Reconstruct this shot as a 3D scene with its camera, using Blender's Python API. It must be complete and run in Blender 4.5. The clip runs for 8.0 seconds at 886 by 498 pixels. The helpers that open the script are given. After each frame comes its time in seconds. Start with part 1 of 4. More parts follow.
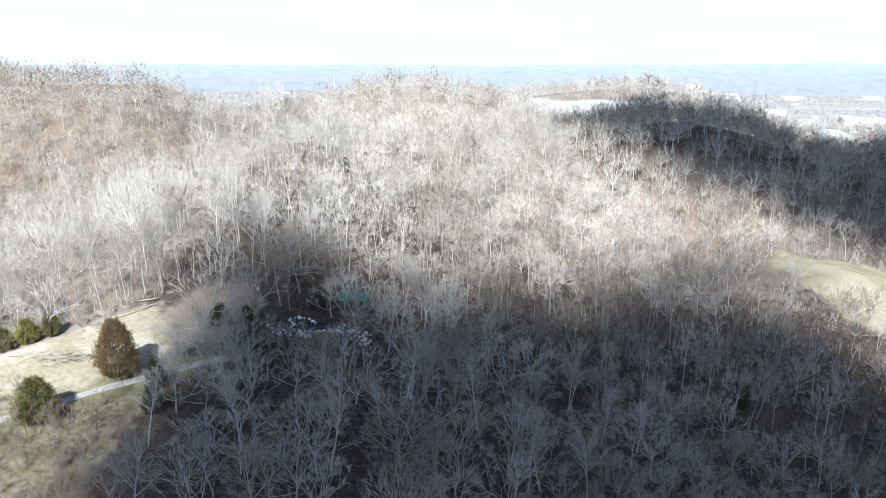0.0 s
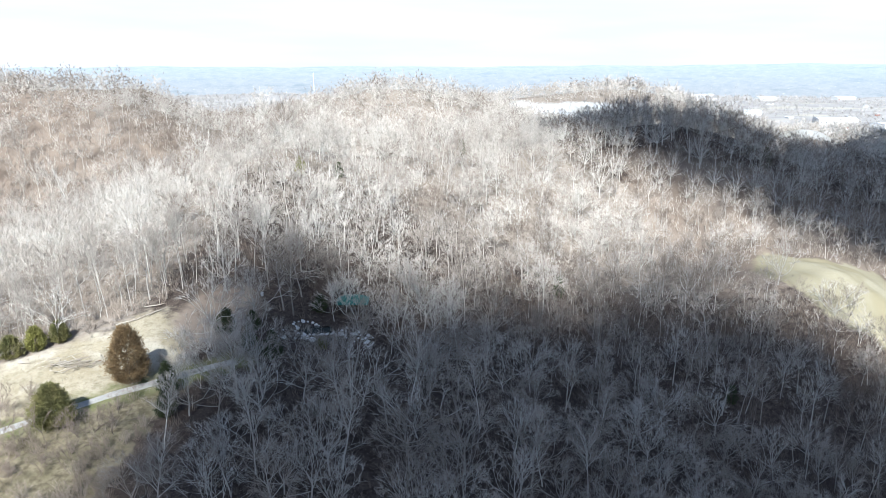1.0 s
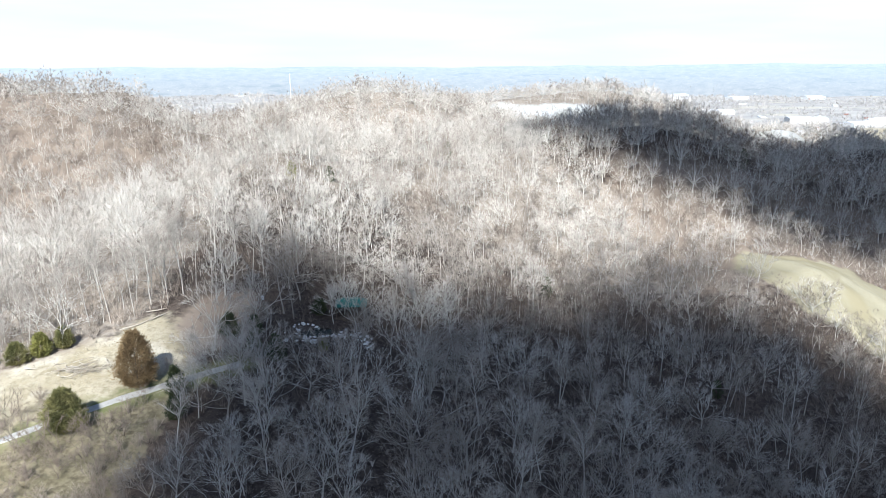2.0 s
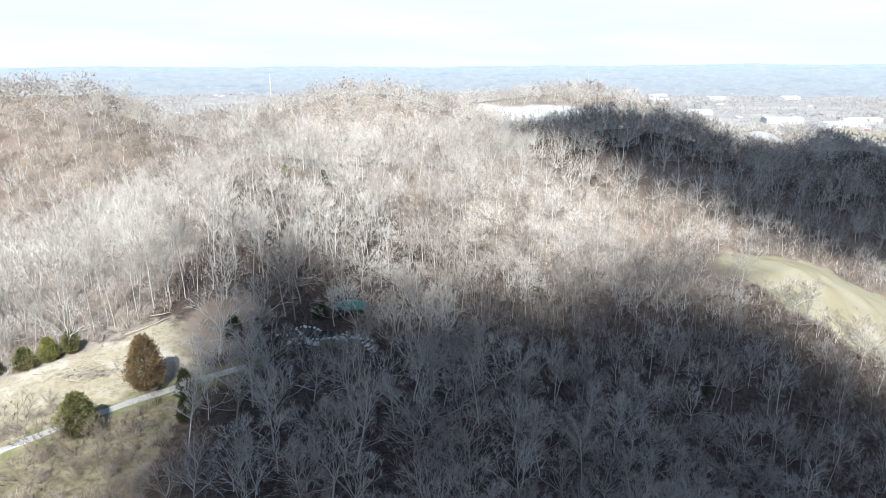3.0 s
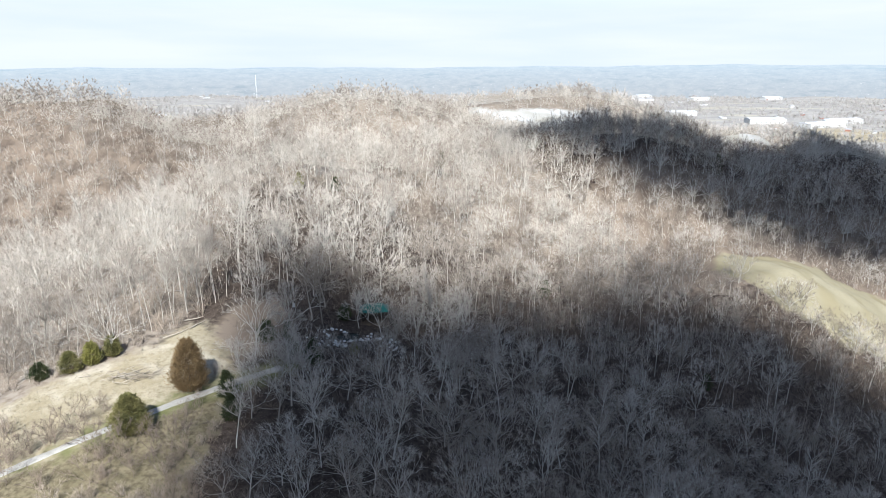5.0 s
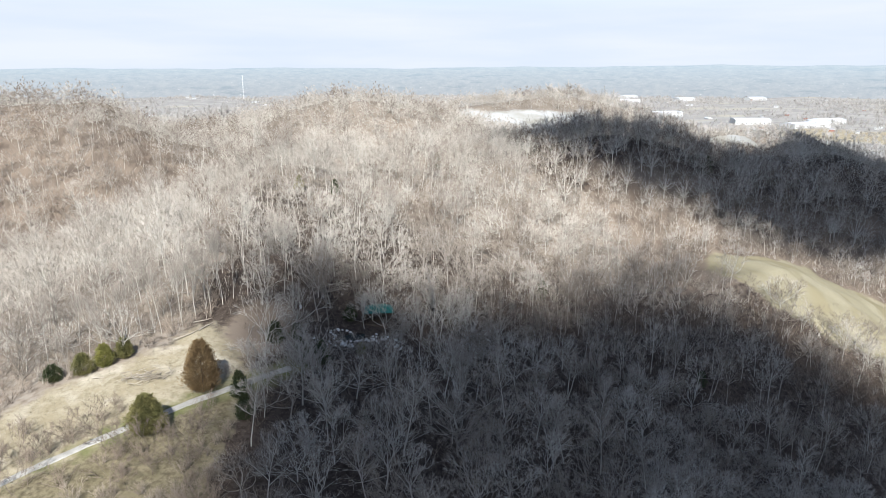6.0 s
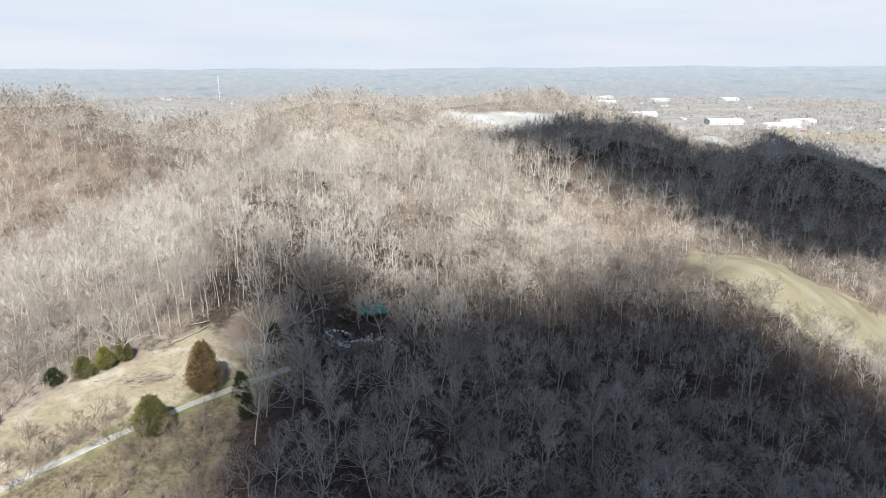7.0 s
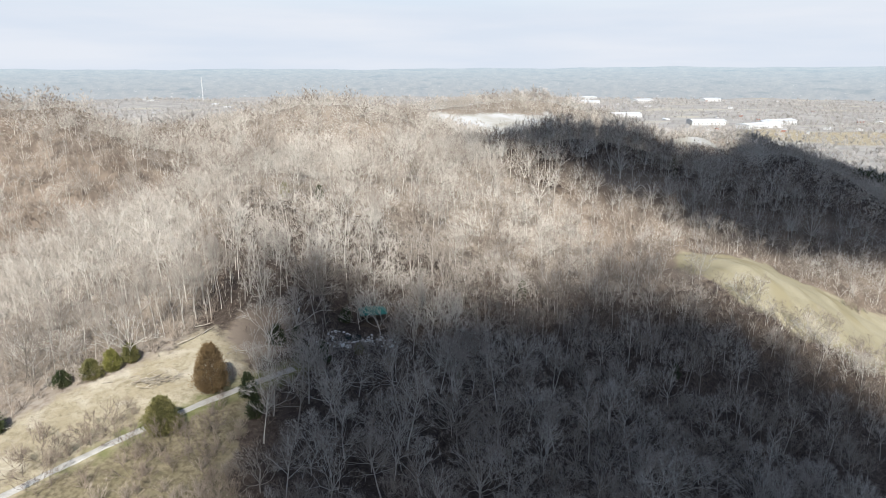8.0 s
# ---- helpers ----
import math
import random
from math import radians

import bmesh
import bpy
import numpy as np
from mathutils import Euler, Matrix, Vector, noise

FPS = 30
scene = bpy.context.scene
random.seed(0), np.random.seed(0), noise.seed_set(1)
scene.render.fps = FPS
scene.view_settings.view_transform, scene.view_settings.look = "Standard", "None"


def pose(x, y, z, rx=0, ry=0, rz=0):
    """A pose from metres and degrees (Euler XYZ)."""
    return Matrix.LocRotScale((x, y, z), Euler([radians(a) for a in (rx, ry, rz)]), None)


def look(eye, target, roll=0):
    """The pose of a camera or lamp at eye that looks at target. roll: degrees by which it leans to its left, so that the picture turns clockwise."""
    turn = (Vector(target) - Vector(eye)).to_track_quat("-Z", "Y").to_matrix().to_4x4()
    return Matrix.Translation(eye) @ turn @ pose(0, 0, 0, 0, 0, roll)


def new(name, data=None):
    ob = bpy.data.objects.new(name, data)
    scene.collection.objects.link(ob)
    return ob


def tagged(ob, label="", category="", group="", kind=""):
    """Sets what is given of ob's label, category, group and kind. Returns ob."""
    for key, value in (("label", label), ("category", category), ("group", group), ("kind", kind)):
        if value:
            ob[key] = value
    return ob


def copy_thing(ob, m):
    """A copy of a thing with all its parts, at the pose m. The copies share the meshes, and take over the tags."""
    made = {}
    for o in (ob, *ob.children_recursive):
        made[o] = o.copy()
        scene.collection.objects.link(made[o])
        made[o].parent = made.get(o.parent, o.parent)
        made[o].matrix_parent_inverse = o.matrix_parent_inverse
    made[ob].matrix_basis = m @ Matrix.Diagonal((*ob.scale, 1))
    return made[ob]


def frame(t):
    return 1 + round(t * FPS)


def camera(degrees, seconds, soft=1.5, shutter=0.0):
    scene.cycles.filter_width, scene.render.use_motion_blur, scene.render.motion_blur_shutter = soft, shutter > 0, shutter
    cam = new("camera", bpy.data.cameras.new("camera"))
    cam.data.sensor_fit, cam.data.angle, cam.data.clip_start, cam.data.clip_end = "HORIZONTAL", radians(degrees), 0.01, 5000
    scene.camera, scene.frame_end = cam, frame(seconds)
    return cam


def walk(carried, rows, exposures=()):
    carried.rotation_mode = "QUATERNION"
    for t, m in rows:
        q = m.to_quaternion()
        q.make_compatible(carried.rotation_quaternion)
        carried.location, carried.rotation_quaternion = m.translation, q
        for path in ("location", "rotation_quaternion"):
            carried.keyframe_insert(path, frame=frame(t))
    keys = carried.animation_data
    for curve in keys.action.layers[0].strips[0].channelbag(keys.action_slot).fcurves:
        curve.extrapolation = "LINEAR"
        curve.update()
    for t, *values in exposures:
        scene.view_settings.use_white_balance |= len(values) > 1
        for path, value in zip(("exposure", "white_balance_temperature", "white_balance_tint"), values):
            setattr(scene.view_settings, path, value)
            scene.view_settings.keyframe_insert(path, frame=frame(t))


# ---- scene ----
cam = camera(65.0, 8.0, soft=0.6)
PATH = [
    (0.0, pose(0.00, 0.00, 40.00, 75.07, 0, 0.00) @ pose(0, 0, 0, 0, 0, 0.12)),
    (0.4, pose(-1.30, -1.10, 40.48, 75.15, 0, -0.68) @ pose(0, 0, 0, 0, 0, 0.03)),
    (0.5, pose(-1.62, -1.37, 40.60, 75.11, 0, -0.85) @ pose(0, 0, 0, 0, 0, 0.03)),
    (0.6, pose(-1.92, -1.63, 40.71, 75.15, 0, -1.02) @ pose(0, 0, 0, 0, 0, 0.01)),
    (1.0, pose(-3.12, -2.63, 41.14, 75.16, 0, -1.64) @ pose(0, 0, 0, 0, 0, -0.06)),
    (1.3, pose(-4.16, -3.41, 41.53, 75.16, 0, -2.09) @ pose(0, 0, 0, 0, 0, -0.03)),
    (1.5, pose(-4.81, -4.02, 41.76, 75.17, 0, -2.53) @ pose(0, 0, 0, 0, 0, -0.07)),
    (3.0, pose(-9.48, -7.85, 43.76, 75.13, 0, -5.17) @ pose(0, 0, 0, 0, 0, -0.03)),
    (3.5, pose(-11.22, -9.16, 44.42, 75.13, 0, -5.93) @ pose(0, 0, 0, 0, 0, 0.04)),
    (4.0, pose(-12.83, -10.29, 44.98, 75.11, 0, -6.27) @ pose(0, 0, 0, 0, 0, -0.01)),
    (4.5, pose(-14.47, -11.48, 45.56, 75.15, 0, -6.27) @ pose(0, 0, 0, 0, 0, -0.07)),
    (6.0, pose(-19.30, -14.96, 47.05, 75.19, 0, -7.49) @ pose(0, 0, 0, 0, 0, -0.08)),
    (6.5, pose(-20.87, -15.97, 47.46, 75.21, 0, -8.42) @ pose(0, 0, 0, 0, 0, -0.09)),
    (7.0, pose(-22.50, -17.22, 47.89, 75.24, 0, -9.38) @ pose(0, 0, 0, 0, 0, -0.05)),
    (7.5, pose(-23.95, -18.40, 48.44, 75.25, 0, -10.03) @ pose(0, 0, 0, 0, 0, -0.02)),
    (8.0, pose(-25.55, -19.64, 49.01, 75.26, 0, -10.69) @ pose(0, 0, 0, 0, 0, -0.01)),
]
walk(cam, PATH, [(0.0, 1.52, 5650, 6), (1.5, 1.50, 5700, 6), (4.5, 1.30, 5900, 7), (8.0, 1.00, 6250, 8)])
# ---------------------------------------------------------------- light
SUN_ELEVATION, SUN_AZIMUTH = radians(42), radians(192)      # clockwise from +y
SUN_WAY = Vector((math.sin(SUN_AZIMUTH) * math.cos(SUN_ELEVATION), math.cos(SUN_AZIMUTH) * math.cos(SUN_ELEVATION), math.sin(SUN_ELEVATION)))

world = bpy.data.worlds.new("world")
scene.world = world
world.use_nodes = True
wn, wl = world.node_tree.nodes, world.node_tree.links
wn.clear()
w_out, w_bg, w_sky = wn.new("ShaderNodeOutputWorld"), wn.new("ShaderNodeBackground"), wn.new("ShaderNodeTexSky")
w_sky.sky_type, w_sky.sun_disc = "NISHITA", False
w_sky.sun_elevation, w_sky.sun_rotation = SUN_ELEVATION, SUN_AZIMUTH
w_sky.air_density, w_sky.dust_density, w_sky.ozone_density = 1.0, 0.8, 1.5
w_bg.inputs["Strength"].default_value = 0.071
# pale haze low over the horizon, thin cloud higher up
w_co, w_sep, w_low, w_mix, w_mix2 = wn.new("ShaderNodeTexCoord"), wn.new("ShaderNodeSeparateXYZ"), wn.new("ShaderNodeMapRange"), wn.new("ShaderNodeMix"), wn.new("ShaderNodeMix")
w_map, w_noise, w_ramp = wn.new("ShaderNodeMapping"), wn.new("ShaderNodeTexNoise"), wn.new("ShaderNodeMapRange")
w_map.inputs["Scale"].default_value = (1.0, 1.0, 9.0)
w_noise.inputs["Scale"].default_value, w_noise.inputs["Detail"].default_value = 3.0, 7.0
w_ramp.inputs["From Min"].default_value, w_ramp.inputs["From Max"].default_value = 0.42, 0.72
w_ramp.inputs["To Max"].default_value = 0.15
w_low.interpolation_type = "SMOOTHSTEP"
w_low.inputs["From Min"].default_value, w_low.inputs["From Max"].default_value = 0.06, 0.17
w_low.inputs["To Min"].default_value, w_low.inputs["To Max"].default_value = 1.0, 0.0
w_mix.data_type = w_mix2.data_type = "RGBA"
w_pale = wn.new("ShaderNodeMix")
w_pale.data_type = "RGBA"
w_pale.inputs["A"].default_value, w_pale.inputs["B"].default_value = (5.2, 5.5, 6.1, 1), (5.8, 5.88, 6.25, 1)
w_thin = wn.new("ShaderNodeMapRange")
w_thin.inputs["From Min"].default_value, w_thin.inputs["From Max"].default_value = 0.38, 0.66
wl.new(w_noise.outputs["Fac"], w_thin.inputs["Value"])
wl.new(w_thin.outputs["Result"], w_pale.inputs["Factor"])
wl.new(w_pale.outputs["Result"], w_mix.inputs["B"])
w_mix2.inputs["B"].default_value = (5.0, 5.2, 5.7, 1)
wl.new(w_co.outputs["Generated"], w_sep.inputs["Vector"])
wl.new(w_sep.outputs["Z"], w_low.inputs["Value"])
wl.new(w_co.outputs["Generated"], w_map.inputs["Vector"])
wl.new(w_map.outputs["Vector"], w_noise.inputs["Vector"])
wl.new(w_noise.outputs["Fac"], w_ramp.inputs["Value"])
wl.new(w_ramp.outputs["Result"], w_mix2.inputs["Factor"])
wl.new(w_sky.outputs["Color"], w_mix2.inputs["A"])
wl.new(w_low.outputs["Result"], w_mix.inputs["Factor"])
wl.new(w_mix2.outputs["Result"], w_mix.inputs["A"])
wl.new(w_mix.outputs["Result"], w_bg.inputs["Color"])
wl.new(w_bg.outputs["Background"], w_out.inputs["Surface"])

sun = new("sun", bpy.data.lights.new("sun", "SUN"))
sun.data.energy, sun.data.angle, sun.data.color = 5.0, radians(0.53), (1.0, 0.95, 0.875)
sun.matrix_world = look(SUN_WAY * 100, (0, 0, 0))


# ---------------------------------------------------------------- materials
def material(name, rough=0.9):
    m = bpy.data.materials.new(name)
    m.use_nodes = True
    n = m.node_tree.nodes
    b = n["Principled BSDF"]
    b.inputs["Roughness"].default_value = rough
    b.inputs["Specular IOR Level"].default_value = 0.25 if rough < 0.8 else 0.04
    return m, n, m.node_tree.links, b


def noise_fac(n, l, scale, detail=5.0, lo=0.35, hi=0.65, rough=0.55, stretch=None):
    """A noise in metres, stretched between lo and hi to 0..1."""
    co, mp, tx, mr = n.new("ShaderNodeTexCoord"), n.new("ShaderNodeMapping"), n.new("ShaderNodeTexNoise"), n.new("ShaderNodeMapRange")
    mp.inputs["Scale"].default_value = stretch or (1, 1, 1)
    tx.inputs["Scale"].default_value, tx.inputs["Detail"].default_value, tx.inputs["Roughness"].default_value = scale, detail, rough
    mr.inputs["From Min"].default_value, mr.inputs["From Max"].default_value = lo, hi
    l.new(co.outputs["Object"], mp.inputs["Vector"])
    l.new(mp.outputs["Vector"], tx.inputs["Vector"])
    l.new(tx.outputs["Fac"], mr.inputs["Value"])
    return mr.outputs["Result"]


def blend(n, l, fac, a, b):
    mx = n.new("ShaderNodeMix")
    mx.data_type = "RGBA"
    for key, v in (("Factor", fac), ("A", a), ("B", b)):
        if hasattr(v, "links"):
            l.new(v, mx.inputs[key])
        elif key == "Factor":
            mx.inputs[key].default_value = v
        else:
            mx.inputs[key].default_value = (*v, 1)
    return mx.outputs["Result"]


def attribute(n, name):
    a = n.new("ShaderNodeAttribute")
    a.attribute_name = name
    return a.outputs["Fac"]


def calc(n, l, op, a, b):
    c = n.new("ShaderNodeMath")
    c.operation, c.use_clamp = op, True
    for i, v in enumerate((a, b)):
        if hasattr(v, "links"):
            l.new(v, c.inputs[i])
        else:
            c.inputs[i].default_value = v
    return c.outputs[0]


def bump(n, l, b, height, strength, distance):
    bp = n.new("ShaderNodeBump")
    bp.inputs["Strength"].default_value, bp.inputs["Distance"].default_value = strength, distance
    l.new(height, bp.inputs["Height"])
    l.new(bp.outputs["Normal"], b.inputs["Normal"])


def two_tone(name, a, b, scale, rough=0.9, relief=0.02, fine=None):
    """A surface that drifts between two colours, with fine grain and relief."""
    m, n, l, bs = material(name, rough)
    f1 = noise_fac(n, l, scale)
    f2 = noise_fac(n, l, fine or scale * 9, 4.0, 0.3, 0.7)
    mixed = blend(n, l, f1, a, b)
    dark = blend(n, l, calc(n, l, "MULTIPLY", f2, 0.35), mixed, tuple(c * 0.45 for c in a))
    l.new(dark, bs.inputs["Base Color"])
    if relief:
        bump(n, l, bs, f2, 0.6, relief)
    return m


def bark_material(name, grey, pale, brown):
    """Bark and twigs: a tone between brown, grey and pale, by tree and by painted shade."""
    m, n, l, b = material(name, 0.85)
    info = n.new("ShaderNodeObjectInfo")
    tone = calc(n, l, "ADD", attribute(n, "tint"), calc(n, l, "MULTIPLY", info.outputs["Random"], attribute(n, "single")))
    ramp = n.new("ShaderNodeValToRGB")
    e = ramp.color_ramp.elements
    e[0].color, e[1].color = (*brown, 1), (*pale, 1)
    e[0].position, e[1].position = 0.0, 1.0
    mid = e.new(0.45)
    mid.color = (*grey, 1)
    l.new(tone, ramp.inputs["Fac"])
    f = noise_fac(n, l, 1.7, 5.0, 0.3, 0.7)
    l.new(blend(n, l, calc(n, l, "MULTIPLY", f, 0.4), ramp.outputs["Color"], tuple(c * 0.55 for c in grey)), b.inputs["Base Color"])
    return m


BRUSH = bark_material("brush", (0.225, 0.18, 0.145), (0.34, 0.29, 0.235), (0.10, 0.077, 0.063))
BARK = bark_material("bark", (0.36, 0.33, 0.29), (0.62, 0.59, 0.53), (0.13, 0.105, 0.085))
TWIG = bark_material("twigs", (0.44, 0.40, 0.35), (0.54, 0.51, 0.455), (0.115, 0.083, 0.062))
# narrow grey range, with haze over the plain put into the twig colour
HAZED_TWIG = bark_material("hazed_twigs", (0.33, 0.31, 0.29), (0.42, 0.40, 0.38), (0.23, 0.215, 0.20))


def ground_material():
    m, n, l, b = material("ground", 0.95)
    # shade is mixed into the litter colour, sunlight into the one for open slopes
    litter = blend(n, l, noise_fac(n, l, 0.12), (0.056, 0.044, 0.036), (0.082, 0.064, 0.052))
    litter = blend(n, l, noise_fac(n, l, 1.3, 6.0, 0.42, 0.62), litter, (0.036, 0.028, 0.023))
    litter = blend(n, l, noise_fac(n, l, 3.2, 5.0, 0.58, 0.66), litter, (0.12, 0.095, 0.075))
    sunlit_litter = blend(n, l, noise_fac(n, l, 0.10), (0.25, 0.22, 0.185), (0.19, 0.16, 0.13))
    sunlit_litter = blend(n, l, noise_fac(n, l, 0.9, 6.0, 0.42, 0.66), sunlit_litter, (0.15, 0.12, 0.095))
    soil = blend(n, l, noise_fac(n, l, 0.10), (0.175, 0.14, 0.11), (0.125, 0.098, 0.077))
    dry = blend(n, l, noise_fac(n, l, 0.25), (0.29, 0.255, 0.185), (0.225, 0.19, 0.127))
    dry = blend(n, l, noise_fac(n, l, 1.1, 8.0, 0.48, 0.70, 0.65), dry, (0.165, 0.138, 0.092))
    dry = blend(n, l, noise_fac(n, l, 0.16, 6.0, 0.53, 0.66), dry, (0.35, 0.315, 0.25))
    scrub = blend(n, l, noise_fac(n, l, 0.35), (0.125, 0.108, 0.066), (0.175, 0.148, 0.098))
    scrub = blend(n, l, noise_fac(n, l, 1.6, 7.0, 0.42, 0.66), scrub, (0.085, 0.07, 0.045))
    green = blend(n, l, noise_fac(n, l, 0.6), (0.10, 0.105, 0.045), (0.155, 0.145, 0.078))
    mown = blend(n, l, noise_fac(n, l, 0.05, 3.0), (0.25, 0.225, 0.16), (0.20, 0.178, 0.12))
    mown = blend(n, l, noise_fac(n, l, 0.09, 3.0, 0.5, 0.62, stretch=(1.0, 0.35, 1.0)), mown, (0.19, 0.165, 0.105))
    mown = blend(n, l, calc(n, l, "MULTIPLY", noise_fac(n, l, 1.5, 6.0), 0.4), mown, (0.20, 0.175, 0.11))
    pale = blend(n, l, noise_fac(n, l, 0.05), (0.36, 0.36, 0.355), (0.25, 0.235, 0.20))
    # the plain's haze is mixed into this flat pale grey
    plain = blend(n, l, noise_fac(n, l, 0.03, 6.0, 0.40, 0.60), (0.215, 0.205, 0.195), (0.27, 0.258, 0.242))
    plain = blend(n, l, noise_fac(n, l, 0.004, 4.0, 0.55, 0.62, stretch=(1, 2, 1)), plain, (0.30, 0.28, 0.235))
    ragged = noise_fac(n, l, 0.5, 6.0, 0.2, 0.8)
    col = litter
    for name, c in (("sunlit_litter", sunlit_litter), ("soil", soil), ("plain", plain), ("grass", dry), ("scrub", scrub), ("verge", green), ("field", mown), ("pale", pale)):
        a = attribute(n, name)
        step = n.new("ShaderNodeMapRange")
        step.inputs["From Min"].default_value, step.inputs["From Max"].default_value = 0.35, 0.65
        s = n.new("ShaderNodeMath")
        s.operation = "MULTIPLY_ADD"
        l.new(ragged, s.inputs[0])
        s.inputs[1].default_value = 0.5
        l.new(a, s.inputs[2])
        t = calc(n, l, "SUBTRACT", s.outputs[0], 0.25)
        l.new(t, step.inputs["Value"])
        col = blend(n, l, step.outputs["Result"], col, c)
    l.new(col, b.inputs["Base Color"])
    bump(n, l, b, noise_fac(n, l, 1.8, 8.0, 0.25, 0.75), 0.5, 0.12)
    return m


GROUND = ground_material()
GRAVEL = two_tone("gravel", (0.26, 0.25, 0.23), (0.37, 0.355, 0.33), 0.6, 0.95, 0.03, 8.0)
STONE = two_tone("pale_stone", (0.66, 0.65, 0.62), (0.48, 0.47, 0.44), 1.2, 0.9, 0.03)
WATER_M, _n, _l, _b = material("pond_water", 0.08)
_l.new(blend(_n, _l, noise_fac(_n, _l, 0.8), (0.012, 0.016, 0.014), (0.03, 0.03, 0.024)), _b.inputs["Base Color"])
CEDAR_GREEN = two_tone("cedar_green", (0.105, 0.105, 0.042), (0.17, 0.15, 0.062), 0.5, 0.8, 0, 3.0)
CEDAR_RUST = two_tone("cedar_rust", (0.155, 0.105, 0.055), (0.21, 0.145, 0.075), 0.5, 0.8, 0, 3.0)
CEDAR_LIGHT = two_tone("cedar_light", (0.20, 0.19, 0.055), (0.14, 0.135, 0.05), 0.6, 0.8, 0, 3.0)
EVERGREEN = two_tone("evergreen_dark", (0.035, 0.047, 0.024), (0.07, 0.075, 0.035), 0.5, 0.8, 0, 3.0)
DEADWOOD = two_tone("dead_wood", (0.40, 0.36, 0.30), (0.24, 0.20, 0.16), 0.8, 0.9, 0.01)
TEAL = two_tone("teal_metal", (0.02, 0.115, 0.10), (0.035, 0.16, 0.14), 0.5, 0.5, 0)
DARK_TIMBER = two_tone("dark_timber", (0.07, 0.055, 0.045), (0.11, 0.085, 0.065), 1.0, 0.85, 0.01)
WHITE_PAINT = two_tone("white_paint", (0.52, 0.52, 0.51), (0.44, 0.44, 0.43), 0.3, 0.6, 0)
ROOF_WHITE = two_tone("white_roof", (0.52, 0.53, 0.55), (0.42, 0.43, 0.45), 0.05, 0.6, 0)
ROOF_GREY = two_tone("grey_roof", (0.34, 0.34, 0.35), (0.25, 0.25, 0.26), 0.1, 0.8, 0)
ROOF_RED = two_tone("red_brick", (0.34, 0.17, 0.13), (0.27, 0.14, 0.11), 0.1, 0.9, 0)
GLASS_DARK = two_tone("dark_window", (0.04, 0.045, 0.05), (0.06, 0.065, 0.07), 1.0, 0.15, 0)
STEEL = two_tone("mast_steel", (0.62, 0.62, 0.62), (0.5, 0.5, 0.5), 0.3, 0.5, 0)
CLOUD_M = two_tone("cloud_white", (0.85, 0.85, 0.86), (0.75, 0.75, 0.77), 0.01, 1.0, 0)


# ---------------------------------------------------------------- mesh helpers
def mesh_data(name, verts, faces, mat, attrs=None, smooth=False):
    """A mesh from numpy arrays of points and triangles."""
    me = bpy.data.meshes.new(name)
    v, f = np.asarray(verts, np.float32), np.asarray(faces, np.int32)
    k = f.shape[1]
    me.vertices.add(len(v))
    me.vertices.foreach_set("co", v.ravel())
    me.loops.add(f.size)
    me.loops.foreach_set("vertex_index", f.ravel())
    me.polygons.add(len(f))
    me.polygons.foreach_set("loop_start", np.arange(0, f.size, k, dtype=np.int32))
    if smooth:
        me.polygons.foreach_set("use_smooth", np.ones(len(f), bool))
    for key, vals in (attrs or {}).items():
        a = me.attributes.new(key, "FLOAT", "POINT")
        a.data.foreach_set("value", np.asarray(vals, np.float32))
    me.materials.append(mat)
    me.update(calc_edges=True)
    return me


def part(name, data, parent, label=""):
    ob = new(name, data)
    ob.parent = parent
    if label:
        tagged(ob, label)
    return ob


def bm_mesh(name, bm, mat):
    me = bpy.data.meshes.new(name)
    bm.to_mesh(me)
    bm.free()
    me.materials.append(mat)
    return me


def box_bm(sx, sy, sz, at=(0, 0, 0), bev=0.0):
    bm = bmesh.new()
    bmesh.ops.create_cube(bm, size=1, matrix=Matrix.Translation(at) @ Matrix.Diagonal((sx, sy, sz, 1)))
    if bev:
        bmesh.ops.bevel(bm, geom=bm.edges[:], offset=bev, segments=1, affect="EDGES")
    return bm


# ---------------------------------------------------------------- land
# hills: centre x, y, rise, two radii, turn
NEAR_HILLS = [
    (-18, 202, 57.3, 114, 60, 0.46),
    (101, 252, 44.6, 68, 57, 0.22),
    (-35, 110, 35.3, 83, 64, 0.49),
    (95, 153, 29.6, 53, 37, 0.44),
    (-10, -11, 37.2, 128, 117, 0.06),
    (-192, 9, 35.7, 111, 110, -0.00),
    (3, -216, 47.7, 143, 137, 0.01),
    (-44, 188, 5.4, 16, 24, 0.36),
]
FAR_HILLS = [
    (-24, 359, 61.4, 82, 65, -0.63),
    (-130, 286, 61.0, 86, 60, -0.26),
    (-323, 278, 105.9, 130, 232, 0.25),
    (144, 499, 73.7, 120, 87, 0.12),
    (296, 313, 26.0, 154, 249, -0.71),
    (-119, 622, 60.8, 153, 173, 0.12),
    (77, 342, 30.7, 145, 59, 0.36),
    (48, 433, 34.5, 147, 66, -0.52),
    (-174, 391, 42.5, 138, 76, 0.44),
    (-187, 323, 2.9, 32, 18, 0.03),
    (209, 287, 33.9, 51, 81, -0.40),
    (354, 605, 22.7, 157, 92, 1.33),
    (219, 393, 15.9, 27, 17, -0.01),
    (300, 476, 17.8, 60, 28, 0.37),
    (-132, 346, 18.0, 14, 32, -0.23),
]
HILLS = NEAR_HILLS + FAR_HILLS
PLAIN = -58.0
